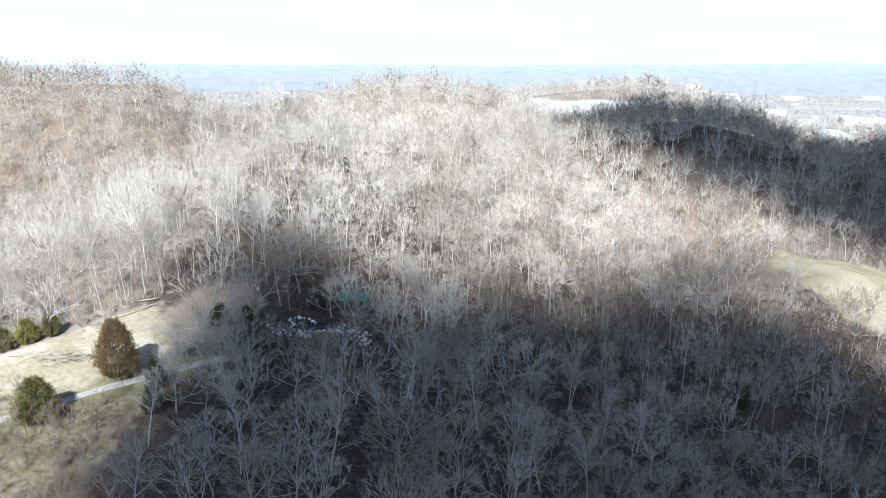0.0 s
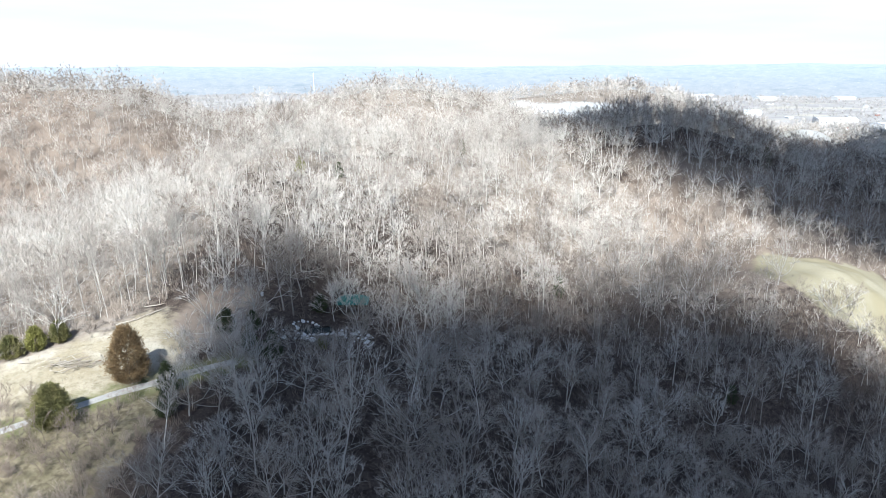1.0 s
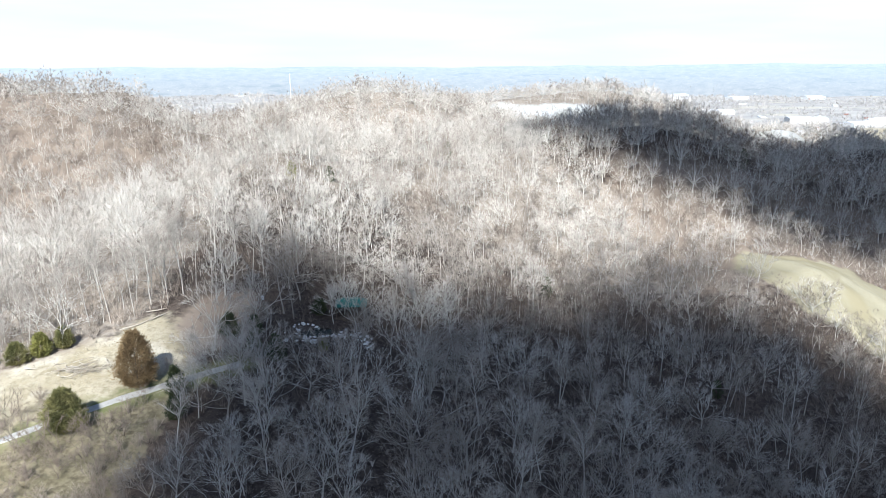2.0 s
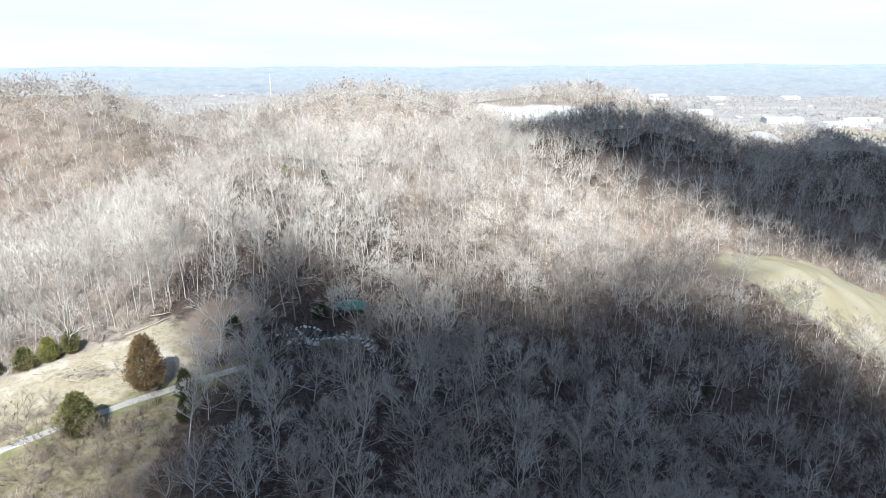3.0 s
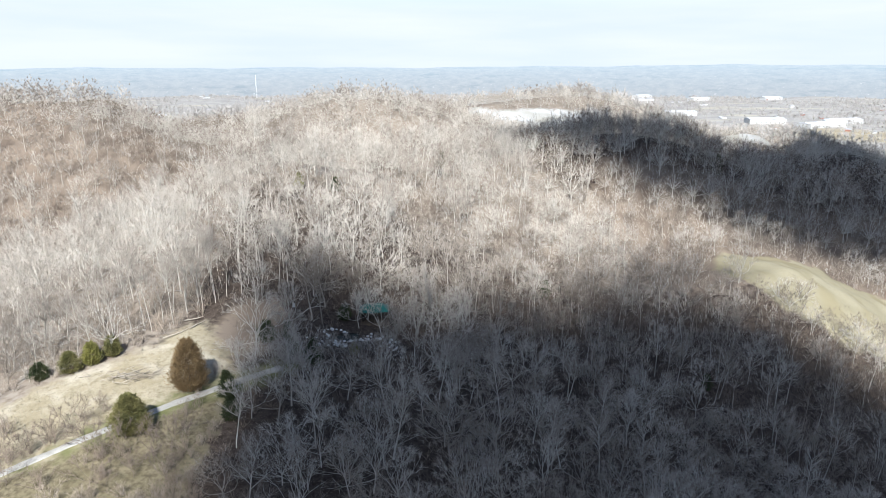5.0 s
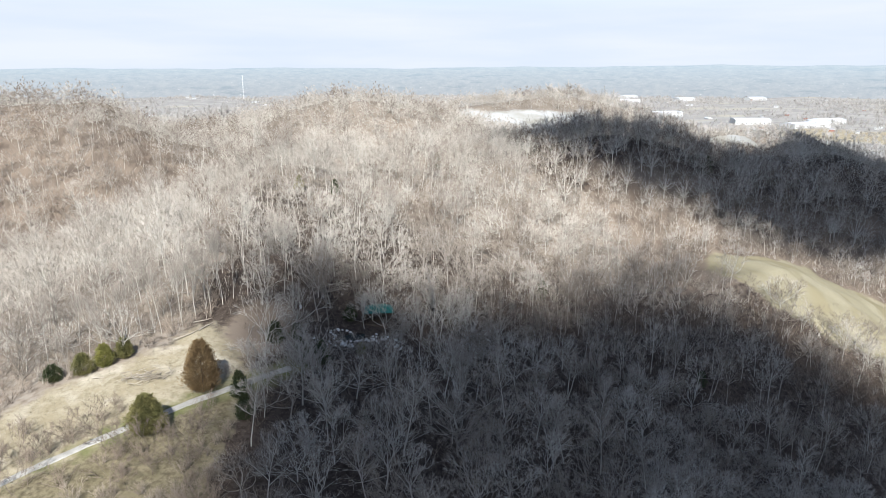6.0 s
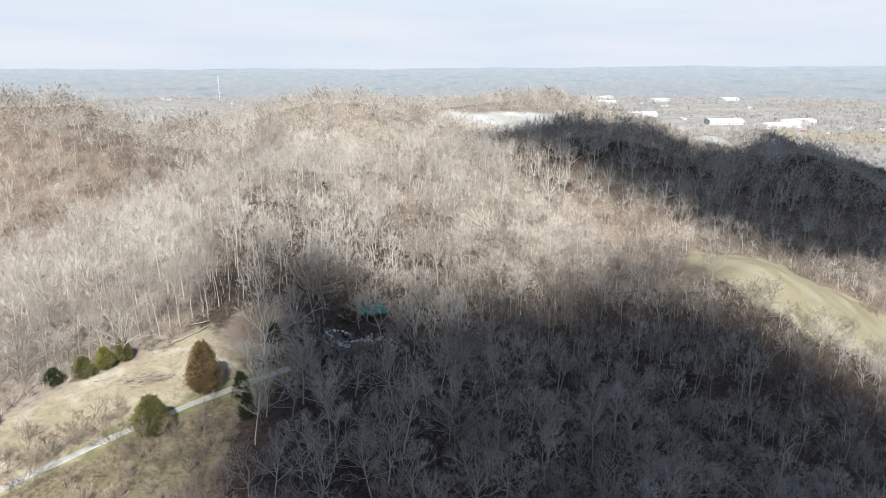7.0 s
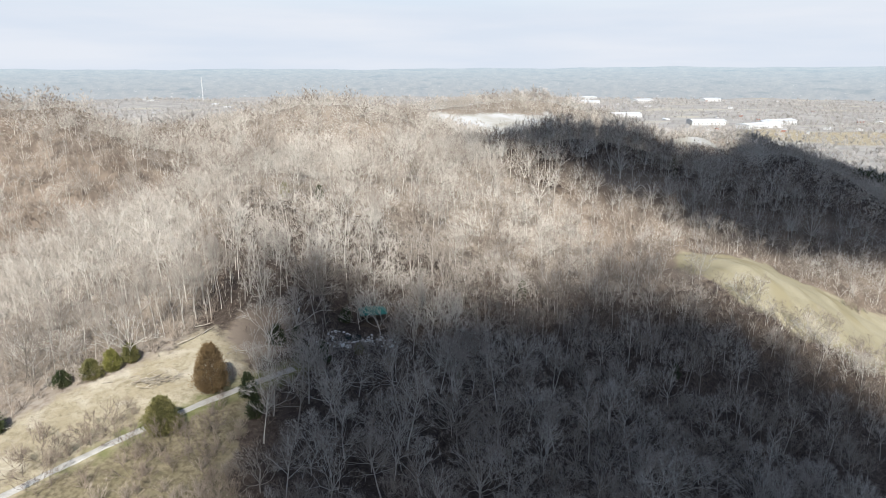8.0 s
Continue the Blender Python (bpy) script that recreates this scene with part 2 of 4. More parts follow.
MEADOW = [(-95, 55), (-85, 74), (-71, 81), (-68, 84), (-62, 88), (-55, 92), (-50, 96), (-46.5, 101.5), (-43.5, 102), (-41, 97), (-38, 91), (-36, 88), (-35, 84), (-37, 80), (-38, 74), (-39, 66), (-38, 58), (-36, 40), (-95, 36)]
FIELD = [(80, 163), (86, 175), (93, 185), (103, 184), (112, 183), (122, 187), (131, 190), (127, 180), (128, 173), (142, 178), (152, 174), (163, 170), (185, 165), (200, 160), (200, 110), (150, 112), (132, 130), (122, 130), (112, 133), (99, 132), (95, 137), (86, 140), (83, 150)]
BARE = [(55, 452), (72, 428), (92, 430), (128, 443), (142, 448), (138, 425), (118, 395), (100, 372), (78, 368), (60, 392), (48, 425)]
STRIP = [(194, 386), (206, 398), (222, 399), (234, 390), (228, 380), (210, 382)]
OPEN_FLOOR = [(-43, 97), (-40, 109), (-33, 113), (-29, 105), (-33, 94), (-37, 90)]      # leaf-strewn ground with few trees
TOWN_FIELD = [(620, 960), (700, 1080), (900, 1010), (980, 880), (850, 800), (700, 860)]
ROAD = [(-78, 57.0), (-70, 62.7), (-62, 68.2), (-54, 73.6), (-46, 79.0), (-38, 84.4), (-34, 87.2), (-29, 91.0)]


def height(x, y):
    x, y = np.asarray(x, float), np.asarray(y, float)
    z = np.full(np.broadcast(x, y).shape, PLAIN)
    for x0, y0, rise, ra, rb, turn in HILLS:
        c, s = math.cos(turn), math.sin(turn)
        dx, dy = x - x0, y - y0
        z = z + rise * np.exp(-((c * dx + s * dy) / ra) ** 2 - ((c * dy - s * dx) / rb) ** 2)
    calm = np.clip((np.hypot(x + 52, y - 76) - 30) / 20, 0.08, 1)
    z = z + calm * (0.5 * np.sin(x * 0.19 + 1.3) * np.sin(y * 0.16 + 0.4) + 0.25 * np.sin(x * 0.53 + y * 0.31) + 0.2 * np.sin(y * 0.61 - x * 0.27))
    far = np.clip((np.hypot(x, y) - 700) / 900, 0, 1)
    return z + far * (3 * np.sin(x * 0.006 + 2) * np.sin(y * 0.005) + 2 * np.sin(x * 0.013 + y * 0.009))


def inside(poly, x, y):
    """Signed distance to a polygon's outline, positive within."""
    x, y = np.asarray(x, float), np.asarray(y, float)
    hit = np.zeros(x.shape, bool)
    best = np.full(x.shape, 1e9)
    for (ax, ay), (bx, by) in zip(poly, poly[1:] + poly[:1]):
        ex, ey = bx - ax, by - ay
        t = np.clip(((x - ax) * ex + (y - ay) * ey) / (ex * ex + ey * ey), 0, 1)
        best = np.minimum(best, np.hypot(x - ax - t * ex, y - ay - t * ey))
        if ay != by:
            hit ^= ((ay > y) != (by > y)) & (x < (bx - ax) * (y - ay) / (by - ay) + ax)
    return np.where(hit, best, -best)


def line_gap(line, x, y):
    """Distance to an open polyline."""
    x, y = np.asarray(x, float), np.asarray(y, float)
    best = np.full(x.shape, 1e9)
    for (ax, ay), (bx, by) in zip(line, line[1:]):
        ex, ey = bx - ax, by - ay
        t = np.clip(((x - ax) * ex + (y - ay) * ey) / (ex * ex + ey * ey), 0, 1)
        best = np.minimum(best, np.hypot(x - ax - t * ex, y - ay - t * ey))
    return best


def axis(lo, hi, step, first, last, grow=1.085):
    c = list(np.arange(lo, hi + 0.01, step))
    d = step
    while c[-1] < last:
        d *= grow
        c.append(min(c[-1] + d, last))
    d = step
    while c[0] > first:
        d *= grow
        c.insert(0, max(c[0] - d, first))
    return np.array(c)


gx, gy = axis(-110, 180, 2.0, -4600, 4600), axis(36, 220, 2.0, -1500, 4800)
GX, GY = np.meshgrid(gx, gy)
fx, fy = GX.ravel(), GY.ravel()
idx = np.arange(fx.size).reshape(GX.shape)
quads = np.stack([idx[:-1, :-1], idx[:-1, 1:], idx[1:, 1:], idx[1:, :-1]], -1).reshape(-1, 4)
soft = lambda d, w: np.clip(0.5 + d / (2 * w), 0, 1)
road_gap = line_gap(ROAD, fx, fy)
cover = {
    "grass": np.maximum(soft(inside(MEADOW, fx, fy), 4.0), soft(inside(TOWN_FIELD, fx, fy), 12.0)),
    "verge": soft(2.6 - road_gap, 2.4) * soft(fx + 66, 14) * 0.75,
    "scrub": soft(inside(MEADOW, fx, fy), 4.0) * soft(np.interp(fx, [p[0] for p in ROAD], [p[1] for p in ROAD]) - fy - 1.5, 1.5),
    "field": soft(inside(FIELD, fx, fy), 3.0),
    "pale": np.maximum(soft(inside(BARE, fx, fy), 5.0), soft(inside(STRIP, fx, fy), 2.0)),
    # paler ground painted on the sunlit slopes, left out on the shaded hill
    "sunlit_litter": np.maximum(soft(fy - 165 + 0.15 * fx, 30), soft(-48 - fx, 6) * soft(fy - 80, 6)) * (1 - soft(fx - 45, 12) * soft(fy - 212, 8) * soft(310 - fy + 0.4 * fx, 20)),
    "soil": np.maximum(np.maximum(soft(-72 - fx, 18) * soft(fy - 205, 15), soft(inside(OPEN_FLOOR, fx, fy), 4.0)), soft(fx - 62, 8) * soft(230 - fy, 10) * soft(fy - 150, 10)),
    "plain": soft(np.hypot(fx, fy) - 620, 60),
}
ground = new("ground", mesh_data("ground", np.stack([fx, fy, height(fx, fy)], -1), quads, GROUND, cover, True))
tagged(ground, "rolling ground of brown leaf litter, dry grass and far plain", "ground", kind="structure")

# the gravel lane
pts = np.array(ROAD, float)
seg = np.concatenate([[0], np.cumsum(np.hypot(*np.diff(pts, axis=0).T))])
s = np.arange(0, seg[-1], 0.8)
cx, cy = np.interp(s, seg, pts[:, 0]), np.interp(s, seg, pts[:, 1])
k = np.ones(9) / 9
cx, cy = np.convolve(np.pad(cx, 4, "edge"), k, "valid"), np.convolve(np.pad(cy, 4, "edge"), k, "valid")
tx, ty = np.gradient(cx), np.gradient(cy)
tl = np.hypot(tx, ty)
rng = np.random.default_rng(5)
across = []
for off, up in ((-0.66, -0.05), (-0.54, 0.05), (-0.31, 0.03), (0.0, 0.08), (0.31, 0.03), (0.54, 0.05), (0.66, -0.05)):
    o = off * (1 + 0.10 * np.sin(s * 0.9 + off) + 0.06 * rng.standard_normal(len(s)))
    px, py = cx - ty / tl * o, cy + tx / tl * o
    across.append(np.stack([px, py, height(px, py) + up], -1))
lane = np.stack(across, 1)
li = np.arange(lane.shape[0] * 7).reshape(-1, 7)
lq = np.stack([li[:-1, :-1], li[1:, :-1], li[1:, 1:], li[:-1, 1:]], -1).reshape(-1, 4)
road = new("road", mesh_data("road", lane.reshape(-1, 3), lq, GRAVEL, smooth=True))
tagged(road, "narrow pale gravel lane crossing the dry meadow", "road", kind="structure")

# far hills and country at the horizon, their blue-grey haze painted as a glow
az = np.radians(np.linspace(-62, 62, 160))
rr = np.array([2450, 2600, 2800, 3050, 3300, 3550, 3800, 4050, 4250, 4400, 4500, 4560, 4600])
A, R = np.meshgrid(az, rr)
rise = np.clip((R - 2450) / 2100, 0, 1) ** 1.0
roll = 0.5 * np.sin(A * 23 + R * 0.0021) + 0.35 * np.sin(A * 51 + 1.7 + R * 0.004) + 0.25 * np.sin(A * 97 - R * 0.006)
bz = PLAIN - 4 + rise * (92 + 14 * np.clip(np.degrees(A) / 22 - 0.3, 0, 1)) + roll * (1 + 4.5 * rise)
bi = np.arange(A.size).reshape(A.shape)
bq = np.stack([bi[:-1, :-1], bi[:-1, 1:], bi[1:, 1:], bi[1:, :-1]], -1).reshape(-1, 4)
m_far, n_far, l_far, b_far = material("distance", 1.0)


def band_noise(scale, detail, lo, hi, rough, tall):
    """Patches along the horizon, laid out by bearing and rise."""
    cx_, tx_, mr_ = n_far.new("ShaderNodeCombineXYZ"), n_far.new("ShaderNodeTexNoise"), n_far.new("ShaderNodeMapRange")
    l_far.new(attribute(n_far, "along"), cx_.inputs[0])
    up_ = n_far.new("ShaderNodeMath")
    up_.operation = "MULTIPLY"
    l_far.new(attribute(n_far, "rise"), up_.inputs[0])
    up_.inputs[1].default_value = tall
    l_far.new(up_.outputs[0], cx_.inputs[1])
    tx_.inputs["Scale"].default_value, tx_.inputs["Detail"].default_value, tx_.inputs["Roughness"].default_value = scale, detail, rough
    mr_.inputs["From Min"].default_value, mr_.inputs["From Max"].default_value = lo, hi
    l_far.new(cx_.outputs[0], tx_.inputs["Vector"])
    l_far.new(tx_.outputs["Fac"], mr_.inputs["Value"])
    return mr_.outputs["Result"]


# emission turns paler and bluer with rise, in place of real haze
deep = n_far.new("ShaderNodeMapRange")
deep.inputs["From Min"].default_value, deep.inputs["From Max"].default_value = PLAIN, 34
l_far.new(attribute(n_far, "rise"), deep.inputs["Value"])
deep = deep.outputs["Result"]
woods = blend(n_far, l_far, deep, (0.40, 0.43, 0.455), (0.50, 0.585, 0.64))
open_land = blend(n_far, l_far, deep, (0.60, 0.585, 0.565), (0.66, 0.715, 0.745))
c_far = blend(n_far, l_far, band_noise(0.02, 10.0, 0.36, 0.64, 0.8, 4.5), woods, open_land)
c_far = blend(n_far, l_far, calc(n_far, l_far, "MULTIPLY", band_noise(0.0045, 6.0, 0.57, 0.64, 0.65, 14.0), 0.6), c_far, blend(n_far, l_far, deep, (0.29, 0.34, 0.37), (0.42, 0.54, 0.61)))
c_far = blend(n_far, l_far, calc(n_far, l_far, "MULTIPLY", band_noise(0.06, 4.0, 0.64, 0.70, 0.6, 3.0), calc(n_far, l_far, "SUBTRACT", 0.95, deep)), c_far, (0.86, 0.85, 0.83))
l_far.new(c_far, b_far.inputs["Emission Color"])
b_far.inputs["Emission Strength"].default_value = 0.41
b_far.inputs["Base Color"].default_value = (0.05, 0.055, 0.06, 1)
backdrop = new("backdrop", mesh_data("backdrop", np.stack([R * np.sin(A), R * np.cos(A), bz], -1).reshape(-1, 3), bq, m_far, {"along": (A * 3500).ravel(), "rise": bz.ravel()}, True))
tagged(backdrop, "hills and country at the horizon with glowing painted blue-grey haze", "distant hills", kind="structure")


# ---------------------------------------------------------------- clouds that shade the wood and the far hill
def cloud(outline, lift, seed, size, label, rim=()):
    """A broad fair-weather cloud of many puffs, over the outline's shade."""
    rg = np.random.default_rng(seed)
    base = (SUN_WAY / SUN_WAY.z) * lift
    xs, ys = [p[0] for p in outline], [p[1] for p in outline]
    bm = bmesh.new()
    step = size * 0.5
    for px in np.arange(min(xs) - size, max(xs) + size, step):
        for py in np.arange(min(ys) - size, max(ys) + size, step):
            x, y = px + rg.uniform(-0.3, 0.3) * step, py + rg.uniform(-0.3, 0.3) * step
            d = float(inside(outline, np.array([x]), np.array([y]))[0])
            if d < size * 0.12:
                continue
            r = min(size, max(d, size * 0.3)) * rg.uniform(0.8, 1.05)
            z0 = float(height(x, y)) + 8
            at = Vector((x, y, z0)) + base * ((lift - z0) / lift)
            bmesh.ops.create_icosphere(bm, subdivisions=2, radius=r, matrix=Matrix.Translation(at + Vector((0, 0, r * 0.2))) @ Matrix.Diagonal((1, 1, 0.6, 1)))
    if rim:
        for _ in range(rim[1]):
            x, y = rg.uniform(min(p[0] for p in rim[0]), max(p[0] for p in rim[0])), rg.uniform(min(p[1] for p in rim[0]), max(p[1] for p in rim[0]))
            if inside(rim[0], np.array([x]), np.array([y]))[0] < 0:
                continue
            z0 = float(height(x, y)) + 8
            at = Vector((x, y, z0)) + base * ((lift - z0) / lift)
            bmesh.ops.create_icosphere(bm, subdivisions=1, radius=rg.uniform(2.5, 4.5), matrix=Matrix.Translation(at) @ Matrix.Diagonal((1, 1, 0.6, 1)))
    ob = new("cloud", bm_mesh("cloud", bm, CLOUD_M))
    ob.data.polygons.foreach_set("use_smooth", np.ones(len(ob.data.polygons), bool))
    return tagged(ob, label, "cloud", kind="stuff")


SHADE_WOOD = [(-44, 30), (-43, 66), (-40, 80), (-38, 90), (-40, 97), (-35, 105), (-27, 108), (-18, 103), (-8, 101), (2, 115), (17, 128), (36, 136), (60, 140), (78, 135), (92, 123), (112, 112), (142, 96), (160, 30), (60, 0), (-20, 15)]
SHADE_HILL = [(34, 250), (43, 229), (57, 218), (74, 209), (89, 202), (104, 195), (122, 188), (155, 186), (196, 194), (300, 240), (430, 320), (450, 480), (370, 590), (330, 545), (290, 440), (240, 385), (188, 322), (145, 322), (95, 334), (60, 326), (34, 300)]
WISPS = [(-8, 96), (-28, 101), (-39, 98), (-40, 108), (-34, 119), (-26, 124), (-15, 116), (-6, 110), (16, 134), (36, 152), (60, 165), (80, 172), (85, 145), (60, 140), (36, 128), (16, 110), (0, 96)]
cloud(SHADE_WOOD, 1500, 3, 16, "white cumulus cloud casting its shade on the wood", (WISPS, 300))
cloud(SHADE_HILL, 1400, 4, 22, "white cumulus cloud casting its shade on the far hill")


# ---------------------------------------------------------------- bare trees
class Wood:
    """Gathers tubes and slivers of one tree as triangles."""

    def __init__(self, seed):
        self.rg = np.random.default_rng(seed)
        self.v, self.f = {"wood": [], "twig": []}, {"wood": [], "twig": []}
        self.n = {"wood": 0, "twig": 0}

    def add(self, kind, v, f):
        self.v[kind].append(np.asarray(v, float))
        self.f[kind].append(np.asarray(f, int) + self.n[kind])
        self.n[kind] += len(v)

    def tube(self, kind, line, radii, sides):
        line = np.asarray(line, float)
        way = np.gradient(line, axis=0)
        way /= np.linalg.norm(way, axis=1)[:, None]
        ref = np.where(np.abs(way[:, 2:3]) > 0.9, [[1.0, 0, 0]], [[0, 0, 1.0]])
        u = np.cross(way, ref)
        u /= np.linalg.norm(u, axis=1)[:, None]
        w = np.cross(way, u)
        a = np.arange(sides) * 2 * np.pi / sides
        ring = line[:, None] + (u[:, None] * np.cos(a)[None, :, None] + w[:, None] * np.sin(a)[None, :, None]) * np.asarray(radii)[:, None, None]
        n = len(line)
        v = ring.reshape(-1, 3)
        f = []
        for i in range(n - 1):
            for j in range(sides):
                p, q = i * sides + j, i * sides + (j + 1) % sides
                f += [(p, q, q + sides), (p, q + sides, p + sides)]
        self.add(kind, v, f)

    def spike(self, kind, base, tip, r):
        """A three-sided tapering shoot."""
        d = np.asarray(tip) - base
        u = np.cross(d, (0.3, 0.5, 0.81))
        u *= r / (np.linalg.norm(u) + 1e-9)
        w = np.cross(d, u)
        w *= r / (np.linalg.norm(w) + 1e-9)
        self.add(kind, [base + u, base - 0.5 * u + 0.87 * w, base - 0.5 * u - 0.87 * w, tip], [(0, 1, 3), (1, 2, 3), (2, 0, 3)])

    def sliver(self, base, tip, r):
        d = np.asarray(tip) - base
        u = np.cross(d, self.rg.standard_normal(3))
        u *= r / (np.linalg.norm(u) + 1e-9)
        self.add("twig", [base - u, base + u, tip], [(0, 1, 2)])

    def turn(self, d, angle):
        """A direction at an angle from d, to a random side."""
        d = d / np.linalg.norm(d)
        s = np.cross(d, self.rg.standard_normal(3))
        s /= np.linalg.norm(s) + 1e-9
        return d * math.cos(angle) + s * math.sin(angle)

    def limb(self, p, d, length, n, lift, bend):
        line = [np.asarray(p, float)]
        d = d / np.linalg.norm(d)
        for _ in range(n):
            d = d + self.rg.standard_normal(3) * bend + np.array((0, 0, lift))
            d /= np.linalg.norm(d)
            line.append(line[-1] + d * length / n)
        return np.array(line)

    def done(self, kind):
        return np.concatenate(self.v[kind]), np.concatenate(self.f[kind])


def at(line, t):
    i = t * (len(line) - 1)
    k = min(int(i), len(line) - 2)
    return line[k] + (line[k + 1] - line[k]) * (i - k), line[k + 1] - line[k]


def bare_tree(seed, tall, clear, spread, detail, fork=False, stout=1.0):
    """A leafless tree: detail 3 for near, 2 for middle distance."""
    w = Wood(seed)
    rg = w.rg
    girth = (0.0098 * tall + 0.02) * stout
    trunk = w.limb((0, 0, -0.4), np.array((rg.normal(0, 0.05), rg.normal(0, 0.05), 1.0)), tall * (0.62 if fork else 0.86), {3: 6, 2: 3}[detail], 0.10, 0.06)
    taper = np.linspace(1, 0.35 if fork else 0.18, len(trunk))
    w.tube("wood", trunk, girth * taper * (1 if detail == 3 else 1.15), {3: 6, 2: 4}[detail])
    limbs = {3: 12, 2: 8}[detail]
    for i in range(limbs):
        t = clear + (1 - clear) * (i + rg.uniform(0.1, 0.9)) / limbs
        t = min(t, 0.99)
        p, d = at(trunk, t)
        turn = i * 2.4 + rg.uniform(-0.5, 0.5)
        lean = math.radians(rg.uniform(38, 62) if not fork else rg.uniform(25, 52)) * (1.12 - 0.45 * t)
        way = np.array((math.cos(turn) * math.sin(lean), math.sin(turn) * math.sin(lean), math.cos(lean)))
        top = (tall - p[2]) / max(0.35, way[2])
        length = min(spread * rg.uniform(0.85, 1.25) * (1.25 - 0.55 * abs(t - 0.6)), top * 1.02) if t < 0.93 else tall - p[2]
        length = max(length, 0.9)
        r = girth * (0.58 if fork else 0.48) * (1.2 - 0.6 * t)
        line = w.limb(p, way, length, {3: 4, 2: 2}[detail], 0.10, 0.13)
        w.tube("wood", line, r * np.linspace(1, 0.25, len(line)), 4 if detail == 3 else 3)
        for j in range({3: 8, 2: 6}[detail]):
            u = 0.22 + 0.78 * (j + rg.uniform(0, 1)) / {3: 8, 2: 6}[detail]
            q, dq = at(line, min(u, 0.99))
            side = w.turn(dq, math.radians(rg.uniform(25, 60))) + np.array((0, 0, 0.25))
            blen = length * rg.uniform(0.30, 0.55) * (1.15 - 0.5 * u)
            sub = w.limb(q, side, blen, 2, 0.10, 0.16)
            if detail == 3:
                w.tube("wood", sub, r * 0.46 * np.array((1, 0.75, 0.35)), 3)
                for k2 in range(4):
                    e, de = at(sub, min(0.99, 0.2 + 0.8 * (k2 + rg.uniform(0, 1)) / 4))
                    s2 = w.turn(de, math.radians(rg.uniform(22, 58))) + np.array((0, 0, 0.2))
                    s2 *= blen * rg.uniform(0.35, 0.7) / np.linalg.norm(s2)
                    w.spike("twig", e, e + s2, 0.016 + r * 0.09)
                    for _ in range(4):
                        o = e + s2 * rg.uniform(0.15, 1.0)
                        s3 = w.turn(s2, math.radians(rg.uniform(15, 55)))
                        w.sliver(o, o + s3 * rg.uniform(0.35, 0.9), 0.011)
            else:
                w.spike("wood", sub[0], sub[-1], r * 0.5)
                for _ in range(9):
                    o = at(sub, rg.uniform(0.1, 0.99))[0]
                    s3 = w.turn(sub[-1] - sub[0], math.radians(rg.uniform(15, 60))) + np.array((0, 0, 0.2))
                    w.sliver(o, o + s3 * rg.uniform(0.6, 1.4), 0.024)
    return w


def twig_spray(w, o, way, n, reach, fan, r):
    """A spray of fine shoots from one point, fanned about a way."""
    rg = w.rg
    way = way / (np.linalg.norm(way) + 1e-9)
    d = way + rg.standard_normal((n, 3)) * fan
    d /= np.linalg.norm(d, axis=1)[:, None]
    u = np.cross(d, rg.standard_normal((n, 3)))
    u *= r / (np.linalg.norm(u, axis=1)[:, None] + 1e-9)
    b = o + d * (reach * rg.uniform(0.0, 0.35, n))[:, None]
    t = b + d * (reach * rg.uniform(0.45, 1.0, n))[:, None]
    w.add("twig", np.stack([b - u, b + u, t], 1).reshape(-1, 3), np.arange(3 * n).reshape(-1, 3))


def grow(w, p, d, length, r, depth, last, shoots, up):
    """A branch that forks again and again towards the crown's edge, and ends in a brush of shoots."""
    rg = w.rg
    line = w.limb(p, d, length, 2 if depth < 3 else 1, up, 0.13)
    if depth <= 3:
        w.tube("wood", line, r * np.linspace(1, 0.72, len(line)), (5, 4, 3)[depth - 1])
    else:
        w.spike("wood", line[0], line[0] + (line[-1] - line[0]) * 1.2, r)
    way = line[-1] - line[-2]
    if depth == last:
        twig_spray(w, line[0] + (line[-1] - line[0]) * 0.4, way, shoots, length * 1.15, 0.40, 0.017)
        return
    if depth >= 3:
        twig_spray(w, at(line, rg.uniform(0.3, 0.9))[0], way, 1, length * 0.7, 0.6, 0.016)
    for _ in range(3 if rg.uniform() < 0.30 else 2):
        c = w.turn(way, math.radians(rg.uniform(14, 40)))
        grow(w, line[-1], c, length * rg.uniform(0.66, 0.90), max(r * rg.uniform(0.56, 0.72), 0.028), depth + 1, last, shoots, up)


def fan_tree(seed, tall, clear, limbs, stout=1.0, wide=1.0, last=5, shoots=5):
    """A leafless tree whose limbs rise and spread from a short trunk into a rounded head of fine twigs."""
    w = Wood(seed)
    rg = w.rg
    girth = (0.0095 * tall + 0.02) * stout
    trunk = w.limb((0, 0, -0.5), np.array((rg.normal(0, 0.09), rg.normal(0, 0.09), 1.0)), tall * clear + 0.5, 4, 0.05, 0.06)
    w.tube("wood", trunk, girth * np.linspace(1.15, 0.75, len(trunk)), 6)
    reach = sum(0.78 ** i for i in range(last)) * 0.93
    for i in range(limbs):
        lean = math.radians((8 + 78 * (i + 0.5) / limbs) * wide * rg.uniform(0.85, 1.15))
        turn = i * 2.4 + rg.uniform(-0.5, 0.5)
        d = np.array((math.cos(turn) * math.sin(lean), math.sin(turn) * math.sin(lean), math.cos(lean)))
        ln = tall * (1 - clear) / reach * rg.uniform(0.85, 1.12) * (1.0 - 0.03 * lean)
        grow(w, at(trunk, rg.uniform(0.62, 0.99))[0], d, ln, girth * rg.uniform(0.42, 0.60), 1, last, shoots, 0.09)
    return w


